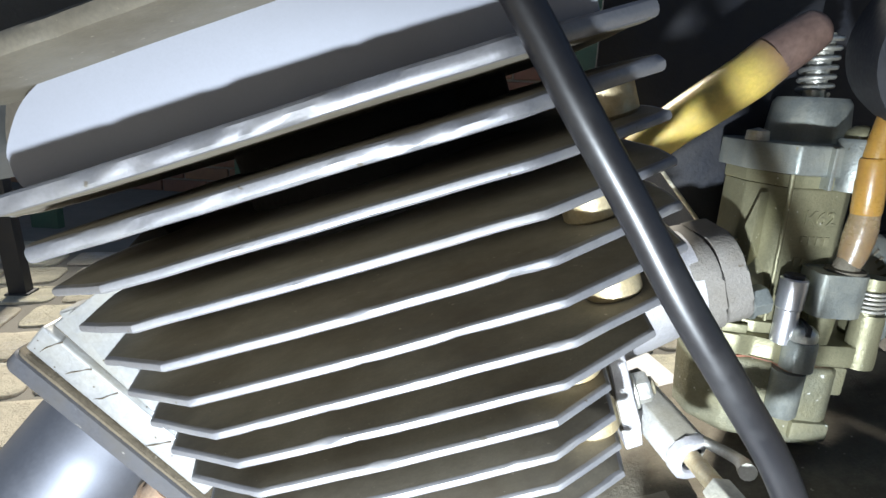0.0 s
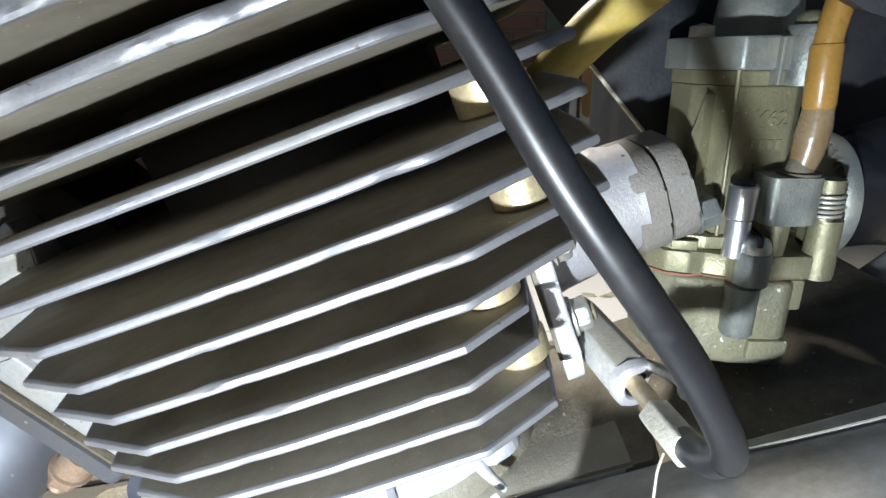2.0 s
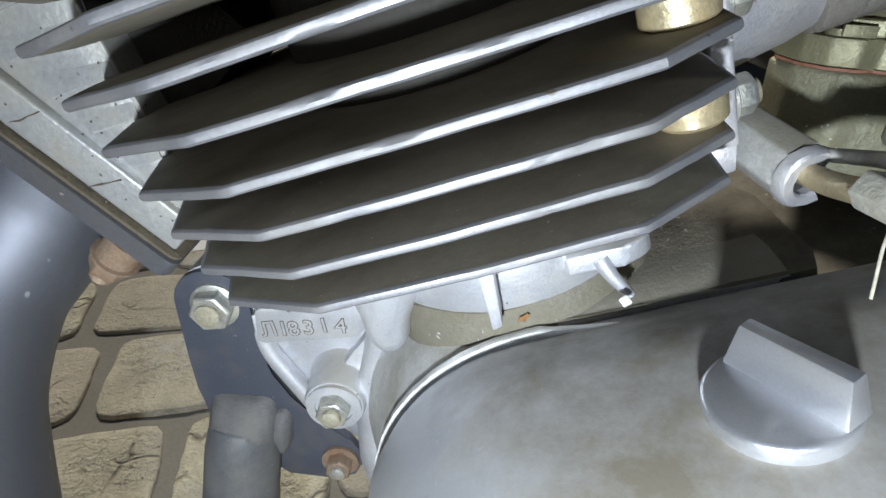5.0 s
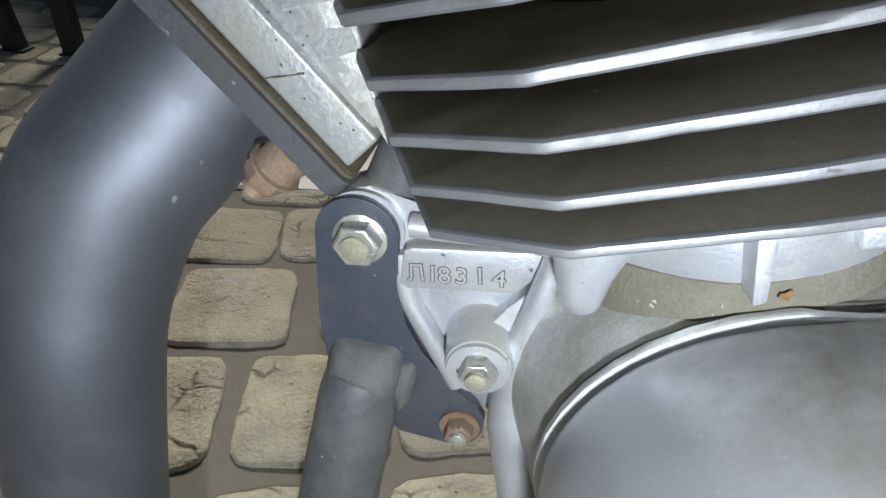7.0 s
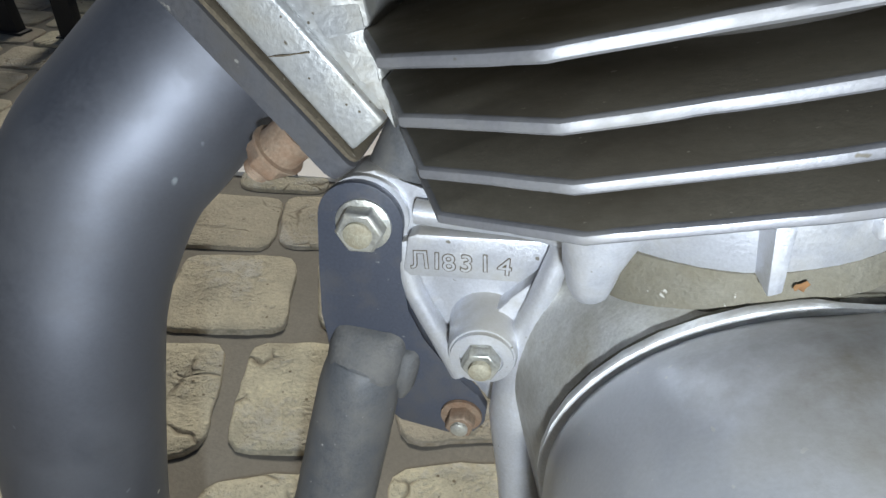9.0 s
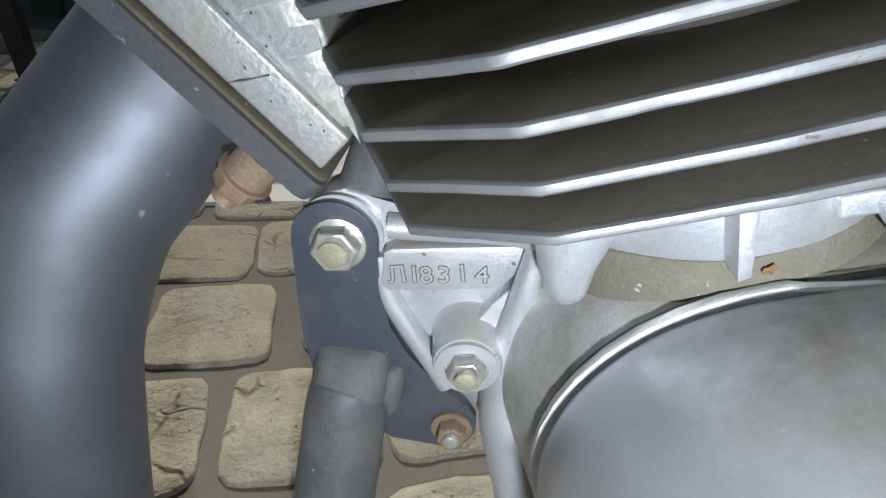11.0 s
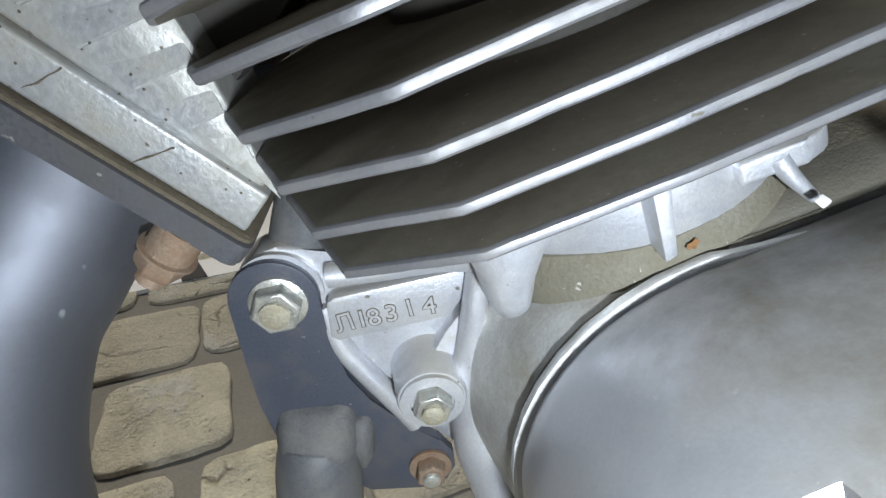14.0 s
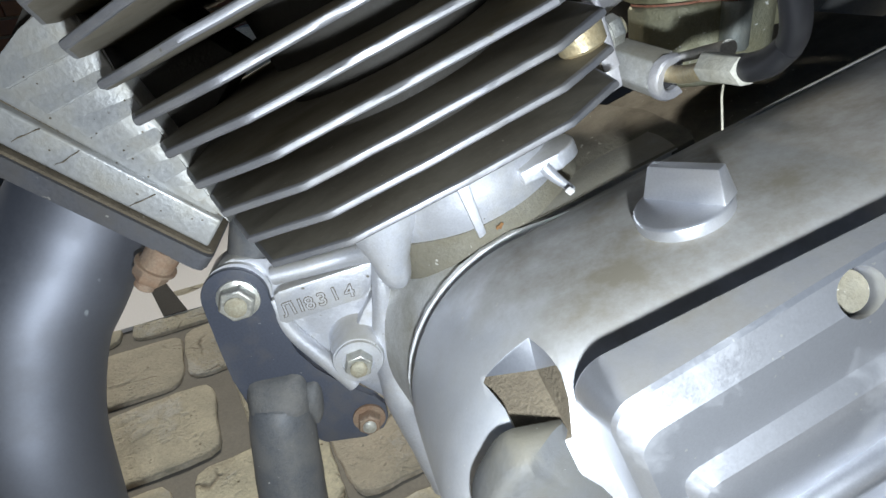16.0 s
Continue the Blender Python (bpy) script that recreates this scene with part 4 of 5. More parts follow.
def lower_lug():
    t = thing("lower_cover_lug", E(0.15, 0.13, 0.30), "rounded aluminium lug of the lower cover beside the notch", "engine cover")

    def curve(pts):
        return [Vector((p.x, 0, p.y)) for p in smooth_path([Vector((a, b, 0)) for a, b in pts], 5)]

    left = [(0.1255, 0.285), (0.1262, 0.318), (0.1305, 0.3325), (0.1400, 0.3420), (0.1460, 0.3455), (0.1500, 0.3460)]
    rings = []
    for y, shrink, tip, low in ((0.1365, 0.99, (0.1635, 0.3400), (0.1680, 0.312)), (0.1335, 1.0, (0.1635, 0.3415), (0.1680, 0.312)), (0.1310, 0.985, (0.1600, 0.3430), (0.1675, 0.310)), (0.1265, 0.955, (0.1525, 0.3425), (0.1660, 0.310)), (0.1245, 0.92, (0.1505, 0.3395), (0.1640, 0.308)), (0.1238, 0.86, (0.1485, 0.335), (0.161, 0.306))):
        o = curve([(0.150 + (a - 0.150) * shrink, 0.30 + (b - 0.30) * shrink) for a, b in left]) + [Vector((tip[0], 0, tip[1])), Vector(((tip[0] + low[0]) / 2, 0, (tip[1] + low[1]) / 2)), Vector((low[0], 0, low[1])), Vector((low[0] - 0.002, 0, 0.285))]
        rings.append([Vector((p.x, y, p.z)) for p in o])
    b = loft(rings)
    b.transform(ENGINE)
    part("lug_body", wobble(b, 0.0005, 60), M_LUG, t, angle=50)


lower_lug()


def filler_plug():
    t = thing("filler_plug", E(0.2328, 0.1775, 0.356), "polished aluminium oil filler plug with a finger blade", "filler plug")
    part("plug_disc", lathe([(0, -0.001), (0.0162, -0.001), (0.0164, 0.0034), (0.0159, 0.0042), (0.0150, 0.0046), (0, 0.0046)], ENGINE @ Matrix.Translation((0.2330, 0.1785, 0.3565)), 56), M_POLISH, t)
    m = ENGINE @ Matrix.Translation((0.2328, 0.1775, 0.3608)) @ Matrix.Rotation(math.atan2(-0.876, 0.482), 4, "Z")
    foot = [(-0.0156, 0.0000), (0.0152, 0.0000), (0.0152, 0.0080), (-0.0156, 0.0080)]
    ridge = [(-0.0116, 0.0024), (0.0146, 0.0020), (0.0146, 0.0062), (-0.0116, 0.0062)]
    part("blade", prism(foot, 0, 0.0125, m, 0.0009, top=ridge), M_POLISH, t)


filler_plug()
solo("dry_leaf", wobble(prism([(0, 0), (0.0009, 0.0009), (0.0019, 0.0007), (0.0036, 0.0012), (0.0042, 0.0001), (0.0031, -0.0006), (0.0025, -0.0015), (0.0013, -0.0005), (0.0004, -0.0010)], 0, 0.0003, aim(E(0.1755, 0.2345, 0.3555), ENGINE.to_3x3() @ Vector((0, -0.7, 0.7)), 20), 0), 0.0008, 200), M_LEAF, "curled dry brown leaf scrap lying on the crankcase", "leaf")
solo("white_chip", wobble(box((-0.0013, -0.0018, 0), (0.0018, 0.0016, 0.0013), aim(E(0.2095, 0.2275, 0.3580), (0, -0.5, 0.8), 30), 0.0006), 0.0005, 300), M_WHITE, "small white paint chip on the cover edge", "paint chip")


# ---- exhaust ----
def exhaust():
    t = thing("exhaust_pipe", (-0.18, 0.268, 0.02), "thick satin black exhaust pipe bolted to the cylinder", "exhaust pipe")
    pts = [(-0.1180, 0.2970, 0.4385), (-0.1320, 0.2910, 0.4215), (-0.1457, 0.2840, 0.4047), (-0.1570, 0.2720, 0.3880), (-0.1674, 0.2620, 0.3721), (-0.1756, 0.2510, 0.3448), (-0.1790, 0.2425, 0.3206), (-0.1815, 0.2371, 0.2893), (-0.1838, 0.2334, 0.2607), (-0.1856, 0.2290, 0.2290), (-0.1862, 0.2250, 0.2000), (-0.1850, 0.2215, 0.1695), (-0.1800, 0.2165, 0.1300), (-0.166, 0.209, 0.075), (-0.150, 0.203, 0.040)]
    part("pipe", tube(pts, [0.0310, 0.0325, 0.0330, 0.0328, 0.0325, 0.0315, 0.0308] + [0.0306] * 8, 48, 8), M_PIPE, t)
    o = []
    hl, hw, r = 0.0542, 0.0450, 0.004
    for cx, cy, a0 in ((hl - r, -hw + r, -90), (hl - r, hw - r, 0), (-hl + r, hw - r, 90), (-hl + r, -hw + r, 180)):
        o += [(cx - 0.0547 + r * math.cos(radians(a0 + s)), cy + 0.2985 + r * math.sin(radians(a0 + s))) for s in range(0, 91, 15)]
    part("flange", wobble(prism(o, 0.0018, 0.0086, PORT, 0.0012), 0.0003, 60), M_FLANGE, t, "thick black exhaust flange")
    part("flange_back", wobble(prism([(x * 0.990 - 0.0005, 0.2985 + (y - 0.2985) * 0.980) for x, y in o], 0.0087, 0.0106, PORT, 0.0007), 0.0003, 60), M_FLANGE, t, "thin black plate behind the flange")
    part("flange_spacer", wobble(prism([(x * 0.985 - 0.0006, 0.2985 + (y - 0.2985) * 0.965) for x, y in o], 0.0002, 0.0016, PORT, 0.0004), 0.0005, 90), M_GRIME, t, "sooty brown spacer ring")
    w = PORT.to_3x3() @ Vector((0, 0, 1))
    at = PORT @ Vector((-0.0192, 0.2612, 0.0190))
    part("stud_sleeve", lathe([(0, 0), (0.0078, 0), (0.0078, 0.0105), (0.0094, 0.0107), (0.0094, 0.0118), (0, 0.012)], aim(PORT @ Vector((-0.0192, 0.2612, 0.0100)), w), 28), M_RUST, t)
    bolt(t, at, w, 0.0140, 0.0100, 0.0, 0.0055, M_RUST, 20, label="rusty exhaust stud nut")
    return t


exhaust()


# ---- frame: front plate and down tube ----
def frame_front():
    t = thing("frame_down_tube", (-0.085, 0.262, 0.02), "black painted frame tube with a curved engine mounting plate welded on", "motorcycle frame")
    XZ = Matrix(((1, 0, 0, 0), (0, 0, 1, 0), (0, 1, 0, 0), (0, 0, 0, 1)))
    o = [(-0.0832 + 0.0173 * math.cos(radians(a)), 0.3557 + 0.0173 * math.sin(radians(a))) for a in range(190, -9, -11)] + [(-0.0655, 0.334), (-0.061, 0.316), (-0.053, 0.302), (-0.041, 0.288), (-0.024, 0.275), (-0.0185, 0.2665), (-0.0180, 0.257), (-0.022, 0.249), (-0.034, 0.2445), (-0.058, 0.2465), (-0.075, 0.26), (-0.095, 0.285), (-0.0985, 0.305), (-0.0995, 0.325)]
    part("mounting_plate", prism(o, 0.2845, 0.2895, XZ, 0.0008), M_PLATE, t, "blue-black curved mounting plate")
    part("tube", wobble(tube([(-0.0764, 0.2900, 0.2935), (-0.0768, 0.2885, 0.2895), (-0.0774, 0.2855, 0.2825), (-0.079, 0.281, 0.27), (-0.083, 0.270, 0.22), (-0.088, 0.258, 0.16), (-0.094, 0.245, 0.04)], [0.0060, 0.0110, 0.0172, 0.0188, 0.0200, 0.0205, 0.0205], 32), 0.0004, 60), M_TUBE, t, "dusty black frame tube")
    for x, rows, label in ((-0.0768, ((0.281, 0.0165, 0.2700), (0.2865, 0.0182, 0.2676), (0.291, 0.0184, 0.2682), (0.2965, 0.0178, 0.2712), (0.3010, 0.0170, 0.2752), (0.3045, 0.0160, 0.2795), (0.3068, 0.0145, 0.2838)), "lumpy dusty weld where the tube meets the plate"),
                           (-0.0590, ((0.272, 0.0030, 0.2800), (0.280, 0.0056, 0.2768), (0.288, 0.0068, 0.2768), (0.2935, 0.0066, 0.2785), (0.2975, 0.0056, 0.2815), (0.2992, 0.0040, 0.2840)), "dusty weld run beside the tube")):
        rings = []
        for z, half, front in rows:
            deep, ring = 0.2880 - front, []
            for k in range(24):
                c, d = math.cos(math.tau * k / 24), math.sin(math.tau * k / 24)
                ring.append(Vector((x + half * math.copysign(abs(c) ** 0.88, c), 0.2880 + (deep if d < 0 else 0.003) * math.copysign(abs(d) ** 0.85, d), z - 0.0052)))
            rings.append(ring)
        part("weld_bead", wobble(loft(rings), 0.0007, 120), M_WELD, t, label)
    bolt(t, (-0.0815, 0.2830, 0.3555), (0, -1, 0), 0.0170, 0.0066, 0.0112, 0.0022, spin=8, label="zinc plated mounting nut")
    m = aim((-0.0295, 0.2842, 0.2600), (0, -1, 0))
    part("washer", lathe([(0, 0), (0.0098, 0), (0.0098, 0.0016), (0, 0.0018)], m, 28), M_RUST, t, "rusty washer")
    part("bolt_head", hexagon(0.0125, 0.0068, m @ Matrix.Translation((0, 0, 0.0016)) @ Matrix.Rotation(0.35, 4, "Z")), M_RUST, t, "rusty bolt head", angle=25)
    part("stud", threaded(0.0040, 0.0018, m @ Matrix.Translation((0, 0, 0.0082))), M_ZINC, t)
    part("plate_rear", prism([(-0.060, 0.334), (-0.050, 0.318), (-0.043, 0.300), (-0.052, 0.296), (-0.066, 0.31)], 0.300, 0.306, XZ, 0.001), M_BLACK, t)
    return t


frame_front()


def rear_frame():
    t = thing("rear_frame_tube", (0.31, 0.37, 0.43), "dark grey frame tube rising behind the carburettor", "motorcycle frame")
    part("tube", tube([(0.21, 0.375, 0.330), (0.290, 0.375, 0.4016), (0.36, 0.375, 0.464), (0.46, 0.375, 0.554)], 0.0167, 28), M_GREYTUBE, t)
    return t


rear_frame()


# ---- inlet manifold and carburettor ----
def manifold():
    t = thing("inlet_manifold", E(0.255, 0.30, 0.43), "silver cast inlet manifold bolted to the cylinder", "inlet manifold")
    UY = ENGINE @ Matrix(((0, 0, 1, 0), (1, 0, 0, 0), (0, 1, 0, 0), (0, 0, 0, 1)))  # outline in (across, up), extruded along
    AX = ENGINE.to_3x3() @ Vector((1, 0, 0))
    o = [(0.258, 0.386), (0.270, 0.383), (0.292, 0.392), (0.335, 0.395), (0.345, 0.41), (0.345, 0.455), (0.33, 0.465), (0.30, 0.463), (0.272, 0.452), (0.259, 0.442), (0.2575, 0.420)]
    part("flange", wobble(prism(o, 0.2500, 0.2575, UY, 0.0015), 0.0008, 80), M_SPIGOT, t)
    part("gasket", prism([(0.3 + (a - 0.3) * 0.99, 0.425 + (b - 0.425) * 0.985) for a, b in o], 0.2484, 0.2500, UY), M_DECK, t)
    part("port_stub", wobble(lathe([(0.0330, 0.0), (0.0315, 0.006), (0.0295, 0.018), (0.0265, 0.032), (0.0235, 0.042), (0.0235, 0.046)], aim(E(0.2560, 0.3065, 0.4275), AX), 44), 0.0007, 60), M_SPIGOT, t, "bright pitted spigot of the manifold")
    part("foot", wobble(box((0.2490, 0.2600, 0.3755), (0.2570, 0.273, 0.3865), ENGINE, 0.0012), 0.0007, 90), M_SPIGOT, t)
    for u, y, n in ((0.2575, 0.2690, 0.3985), (0.2575, 0.2690, 0.4300)):
        bolt(t, E(u + 0.0022, y, n), AX, 0.0122, 0.0064, 0.0084, 0.0022, spin=15)

    def lobe(u0, u1, front, mat, seed):
        pts, r = [], 0.0155
        for cy, cn, a0 in ((0.345 - r, 0.403 + r, -90), (0.345 - r, 0.447 - r, 0), (front + r, 0.447 - r, 90), (front + r, 0.403 + r, 180)):
            pts += [(cy + r * math.cos(radians(a0 + k)), cn + r * math.sin(radians(a0 + k))) for k in range(0, 91, 18)]
        return part("ear", wobble(prism(pts, u0, u1, UY, 0.0018), 0.0007, 70, seed), mat, t)

    lobe(0.2975, 0.3100, 0.2840, M_INTAKE, 1)
    lobe(0.3112, 0.3225, 0.2865, M_INTAKE, 2)
    part("clamp_washer", lathe([(0, 0), (0.0082, 0), (0.0082, 0.0014), (0, 0.0016)], aim(E(0.3224, 0.2975, 0.4120), AX), 24), M_CARBTOP, t)
    part("clamp_bolt", hexagon(0.0125, 0.0085, aim(E(0.3238, 0.2975, 0.4120), AX)), M_CARBTOP, t, angle=25)
    return t


manifold()


def spring(at, r, turns, pitch, wire):
    return tube([(at[0] + r * math.cos(a), at[1] + r * math.sin(a), at[2] + pitch * a / (2 * math.pi)) for a in (i * math.pi / 6 for i in range(12 * turns + 1))], wire, 8, 2)


def carburettor():
    t = thing("carburettor", (0.187, 0.33, 0.425), "olive chromated metal carburettor with float bowl and raised lettering", "carburettor")
    XZ = Matrix(((1, 0, 0, 0), (0, 0, 1, 0), (0, 1, 0, 0), (0, 0, 0, 1)))

    def at(x, y):
        return Matrix.Translation((x, y, 0))

    # mixing chamber: body, collar, cap
    body = [(0.1725, 0.330), (0.1812, 0.3120), (0.1840, 0.3085), (0.1880, 0.3090), (0.2090, 0.3090), (0.2150, 0.315), (0.2200, 0.332), (0.2150, 0.364), (0.205, 0.368), (0.178, 0.366), (0.171, 0.350)]

    def grown(k):
        return [(0.195 + (x - 0.195) * (1 + k / 0.025), 0.335 + (y - 0.335) * (1 + k / 0.027)) for x, y in body]

    main = part("body", wobble(prism(body, 0.476, 0.5490, None, 0.0012), 0.0003, 60), M_CARB, t)
    part("collar", prism(grown(0.0006), 0.5492, 0.5552, None, 0.0006), M_CARB, t, "olive collar under the cap")
    part("cap_flange", prism(grown(0.0042), 0.5554, 0.5690, None, 0.0014), M_CARBTOP, t, "grey zinc cap of the mixing chamber")
    part("edge_rib", wobble(tube([(0.1818, 0.3068, 0.568), (0.1824, 0.3074, 0.55), (0.1834, 0.3080, 0.52), (0.1836, 0.3080, 0.482)], [0.0014, 0.0012, 0.0010, 0.0010], 10), 0.0002, 200), M_CARB, main, "bright worn edge")
    part("cap_rib", box((0.1955, 0.3018, 0.5495), (0.1975, 0.310, 0.5685), None, 0.0006), M_CARBTOP, t)
    screw_boss = part("cap_boss", join(lathe([(0.0090, 0.5556), (0.0092, 0.5715), (0.0084, 0.5728), (0, 0.5728)], at(0.2095, 0.3085), 28), lathe([(0.0078, 0.5492), (0.0078, 0.5556)], at(0.2095, 0.3088), 28)), M_CARBTOP, t)
    part("cap_screw", lathe([(0, 0.5728), (0.0066, 0.5728), (0.0066, 0.5745), (0.0056, 0.5768), (0.0030, 0.5785), (0, 0.5788)], at(0.2105, 0.3105), 24), M_CARB, t)
    part("cap_screw", lathe([(0, 0.569), (0.0055, 0.569), (0.0052, 0.5735), (0, 0.575)], at(0.1745, 0.331), 20), M_ZINC, t)
    part("dome", lathe([(0.0195, 0.568), (0.0190, 0.576), (0.0178, 0.588), (0.0160, 0.5905), (0, 0.591)], at(0.2065, 0.3480), 44), M_CARBTOP, t)
    part("cable_adjuster", lathe([(0, 0.590), (0.0052, 0.590), (0.0052, 0.622), (0, 0.623)], at(0.2095, 0.354), 20), M_ZINC, t)
    part("adjuster_spring", spring((0.2095, 0.354, 0.5925), 0.0076, 6, 0.0046, 0.0013), M_ZINC, t, "steel spring of the throttle cable adjuster")
    part("wedge_rib", prism([(-0.0075, 0.5080), (0.0036, 0.5070), (0.0034, 0.5460)], -0.0052, 0.0024, at(0.1755, 0.3195) @ Matrix.Rotation(radians(-60), 4, "Z") @ XZ, 0.0006), M_CARB, main)
    part("throat", lathe([(0.0205, 0.0), (0.0215, 0.004), (0.0215, 0.018), (0, 0.018)], aim((0.1700, 0.333, 0.4985), (1, 0, 0.02)), 36), M_CARB, t)
    # float bowl with its lid
    lid = [(0.1530, 0.330), (0.1550, 0.315), (0.1610, 0.3060), (0.1700, 0.3020), (0.1775, 0.3035), (0.1860, 0.2985), (0.1880, 0.2885), (0.1990, 0.2885), (0.2005, 0.2965), (0.2180, 0.2955), (0.2320, 0.2955), (0.2350, 0.303), (0.236, 0.33), (0.222, 0.366), (0.176, 0.368), (0.158, 0.350)]
    part("bowl_lid", wobble(prism(lid, 0.4668, 0.4775, None, 0.0016), 0.0003, 90), M_CARB, t)
    part("lid_ledge", wobble(prism([(0.1640, 0.330), (0.1680, 0.312), (0.1780, 0.3060), (0.2000, 0.3035), (0.215, 0.306), (0.22, 0.33), (0.20, 0.36), (0.17, 0.36)], 0.4776, 0.4835, None, 0.001), 0.0003, 90), M_CARB, t)
    part("lid_lip", prism([(0.1630, 0.3060), (0.1740, 0.3035), (0.1745, 0.3062), (0.1635, 0.3085)], 0.4776, 0.4820, None, 0.0006), M_CARB, t)
    part("gasket", prism([(x * 0.998 + 0.0004, 0.33 + (y - 0.33) * 0.988) for x, y in lid[:9]] + [(0.214, 0.298), (0.219, 0.33), (0.21, 0.360), (0.176, 0.362), (0.163, 0.350)], 0.4656, 0.4667), M_GASKET, t, "thin red gasket")
    low = [(0.1560, 0.335), (0.1580, 0.318), (0.1700, 0.303), (0.1930, 0.2960), (0.2130, 0.2945), (0.2185, 0.300), (0.219, 0.33), (0.21, 0.358), (0.182, 0.360), (0.1715, 0.350)]
    up = [(0.214 + (x - 0.214) * 1.05, 0.33 + (y - 0.33) * 1.0) for x, y in low]
    part("float_bowl", wobble(prism(low, 0.4235, 0.4655, None, 0.0030, 3, top=up), 0.0004, 80), M_BOWL, t, "pitted float bowl with white specks")
    part("bowl_foot", wobble(box((0.1985, 0.2928, 0.4275), (0.2165, 0.31, 0.4375), None, 0.0018), 0.0003, 90), M_BOWL, t)
    part("bowl_step", wobble(box((0.2120, 0.2985, 0.4500), (0.2225, 0.33, 0.4654), None, 0.002), 0.0004, 90), M_BOWL, t)
    part("bowl_lug", wobble(lathe([(0, 0.4415), (0.0060, 0.4418), (0.0070, 0.4435), (0.0072, 0.4654), (0, 0.4654)], at(0.1910, 0.2925), 28), 0.0002, 120), M_CARBTOP, t, "grey bolt lug of the bowl")
    part("lid_boss", wobble(lathe([(0.0073, 0.4664), (0.0073, 0.4798), (0.0068, 0.4808), (0, 0.4808)], at(0.1938, 0.2930), 28), 0.0002, 120), M_CARBTOP, t)
    screw = part("lid_screw", lathe([(0, 0.4808), (0.0064, 0.4808), (0.0066, 0.4830), (0.0058, 0.4858), (0.0038, 0.4876), (0, 0.4882)], at(0.1938, 0.2930), 28), M_ZINC, t, "slotted zinc screw")
    part("screw_slot", box((-0.0067, -0.0010, 0.4846), (0.0067, 0.0010, 0.4892), pose(0.1938, 0.2930, 0, 0, 0, 78), 0.0001), M_BLACK, screw)
    part("lid_screw", lathe([(0, 0.4776), (0.0058, 0.4776), (0.0056, 0.4800), (0, 0.4812)], at(0.1665, 0.3125), 24), M_CARB, t)
    post = part("priming_post", lathe([(0, 0.478), (0.0052, 0.478), (0.0052, 0.4945), (0.0060, 0.4955), (0.0060, 0.5090), (0.0052, 0.5098), (0.0044, 0.5080), (0, 0.5078)], at(0.1868, 0.2965), 28), M_POLISH, t, "bright priming plunger sleeve")
    part("plunger_hole", lathe([(0, 0.5082), (0.0042, 0.5082), (0.0042, 0.5112), (0, 0.5114)], at(0.1868, 0.2970), 20), M_BLACK, post)
    # fuel inlet
    fb = []
    x0, x1, y0, y1, q = 0.1950, 0.2185, 0.2900, 0.3120, 0.0070
    for cx, cy, a0 in ((x1 - q, y0 + q, -90), (x1 - q, y1 - q, 0), (x0 + q, y1 - q, 90), (x0 + q * 0.5, y0 + q * 0.5, 180)):
        k = 0.5 if a0 == 180 else 1.0
        fb += [(cx + k * q * math.cos(radians(a0 + v)), cy + k * q * math.sin(radians(a0 + v))) for v in range(0, 91, 15)]
    inlet = part("fuel_boss", wobble(prism(fb, 0.4930, 0.5135, None, 0.0010), 0.0003, 80), M_CARBTOP, t)
    part("fuel_boss_neck", lathe([(0.0046, 0.478), (0.0052, 0.484), (0.0056, 0.4940)], at(0.2045, 0.2990), 24), M_CARB, t)
    part("banjo_nipple", lathe([(0.0086, 0.5135), (0.0082, 0.5146), (0.0058, 0.5150), (0.0045, 0.520), (0, 0.520)], at(0.2098, 0.2990), 24), M_DECK, inlet)
    # idle screw with its spring, in front of the air intake
    idle = part("idle_post", wobble(join(lathe([(0.0068, 0.4668), (0.0066, 0.4935), (0, 0.4938)], at(0.2262, 0.3000), 28), box((0.2262, 0.3000, 0.4668), (0.2340, 0.320, 0.4925), None, 0.002)), 0.0003, 80), M_CARB, t)
    part("idle_spring", spring((0.2245, 0.2990, 0.4945), 0.0058, 5, 0.0021, 0.0008), M_ZINC, idle)
    part("idle_screw", lathe([(0, 0.493), (0.0040, 0.493), (0.0040, 0.5055), (0.0058, 0.5060), (0.0058, 0.5115), (0, 0.512)], at(0.2240, 0.2990), 24), M_CARB, idle)
    # knurled ring of the air intake
    mid = (0.2375, 0.335, 0.4955)
    intake = part("intake_ring", lathe([(0, 0), (0.029, 0), (0.0305, 0.002), (0.0305, 0.0065), (0.0285, 0.008), (0, 0.008)], aim(mid, (1, 0, 0.02)), 72), M_CARBTOP, t, "knurled grey intake ring")
    for i in range(26):
        a = radians(-150 + 9 * i)
        part("knurl", box((-0.0042, -0.0006, -0.0006), (0.0008, 0.0006, 0.0009), aim(mid, (-1, 0, 0)) @ Matrix.Rotation(a, 4, "Z") @ Matrix.Translation((0.0285, 0, 0)), 0), M_DECK, intake)
    # lettering
    cu = bpy.data.curves.new("raised_letters", "FONT")
    cu.body, cu.size, cu.extrude, cu.bevel_depth = "\u041a62", 0.0088, 0.0004, 0.0001
    tmp = bpy.data.objects.new("tmp_text", cu)
    scene.collection.objects.link(tmp)
    me = bpy.data.meshes.new_from_object(tmp.evaluated_get(bpy.context.evaluated_depsgraph_get()))
    bpy.data.objects.remove(tmp)
    bm = bmesh.new()
    bm.from_mesh(me)
    bm.transform(Matrix.Translation((0.1922, 0.3088, 0.5325)) @ Matrix.Rotation(radians(90), 4, "X"))
    part("raised_letters", bm, M_CARB, main)
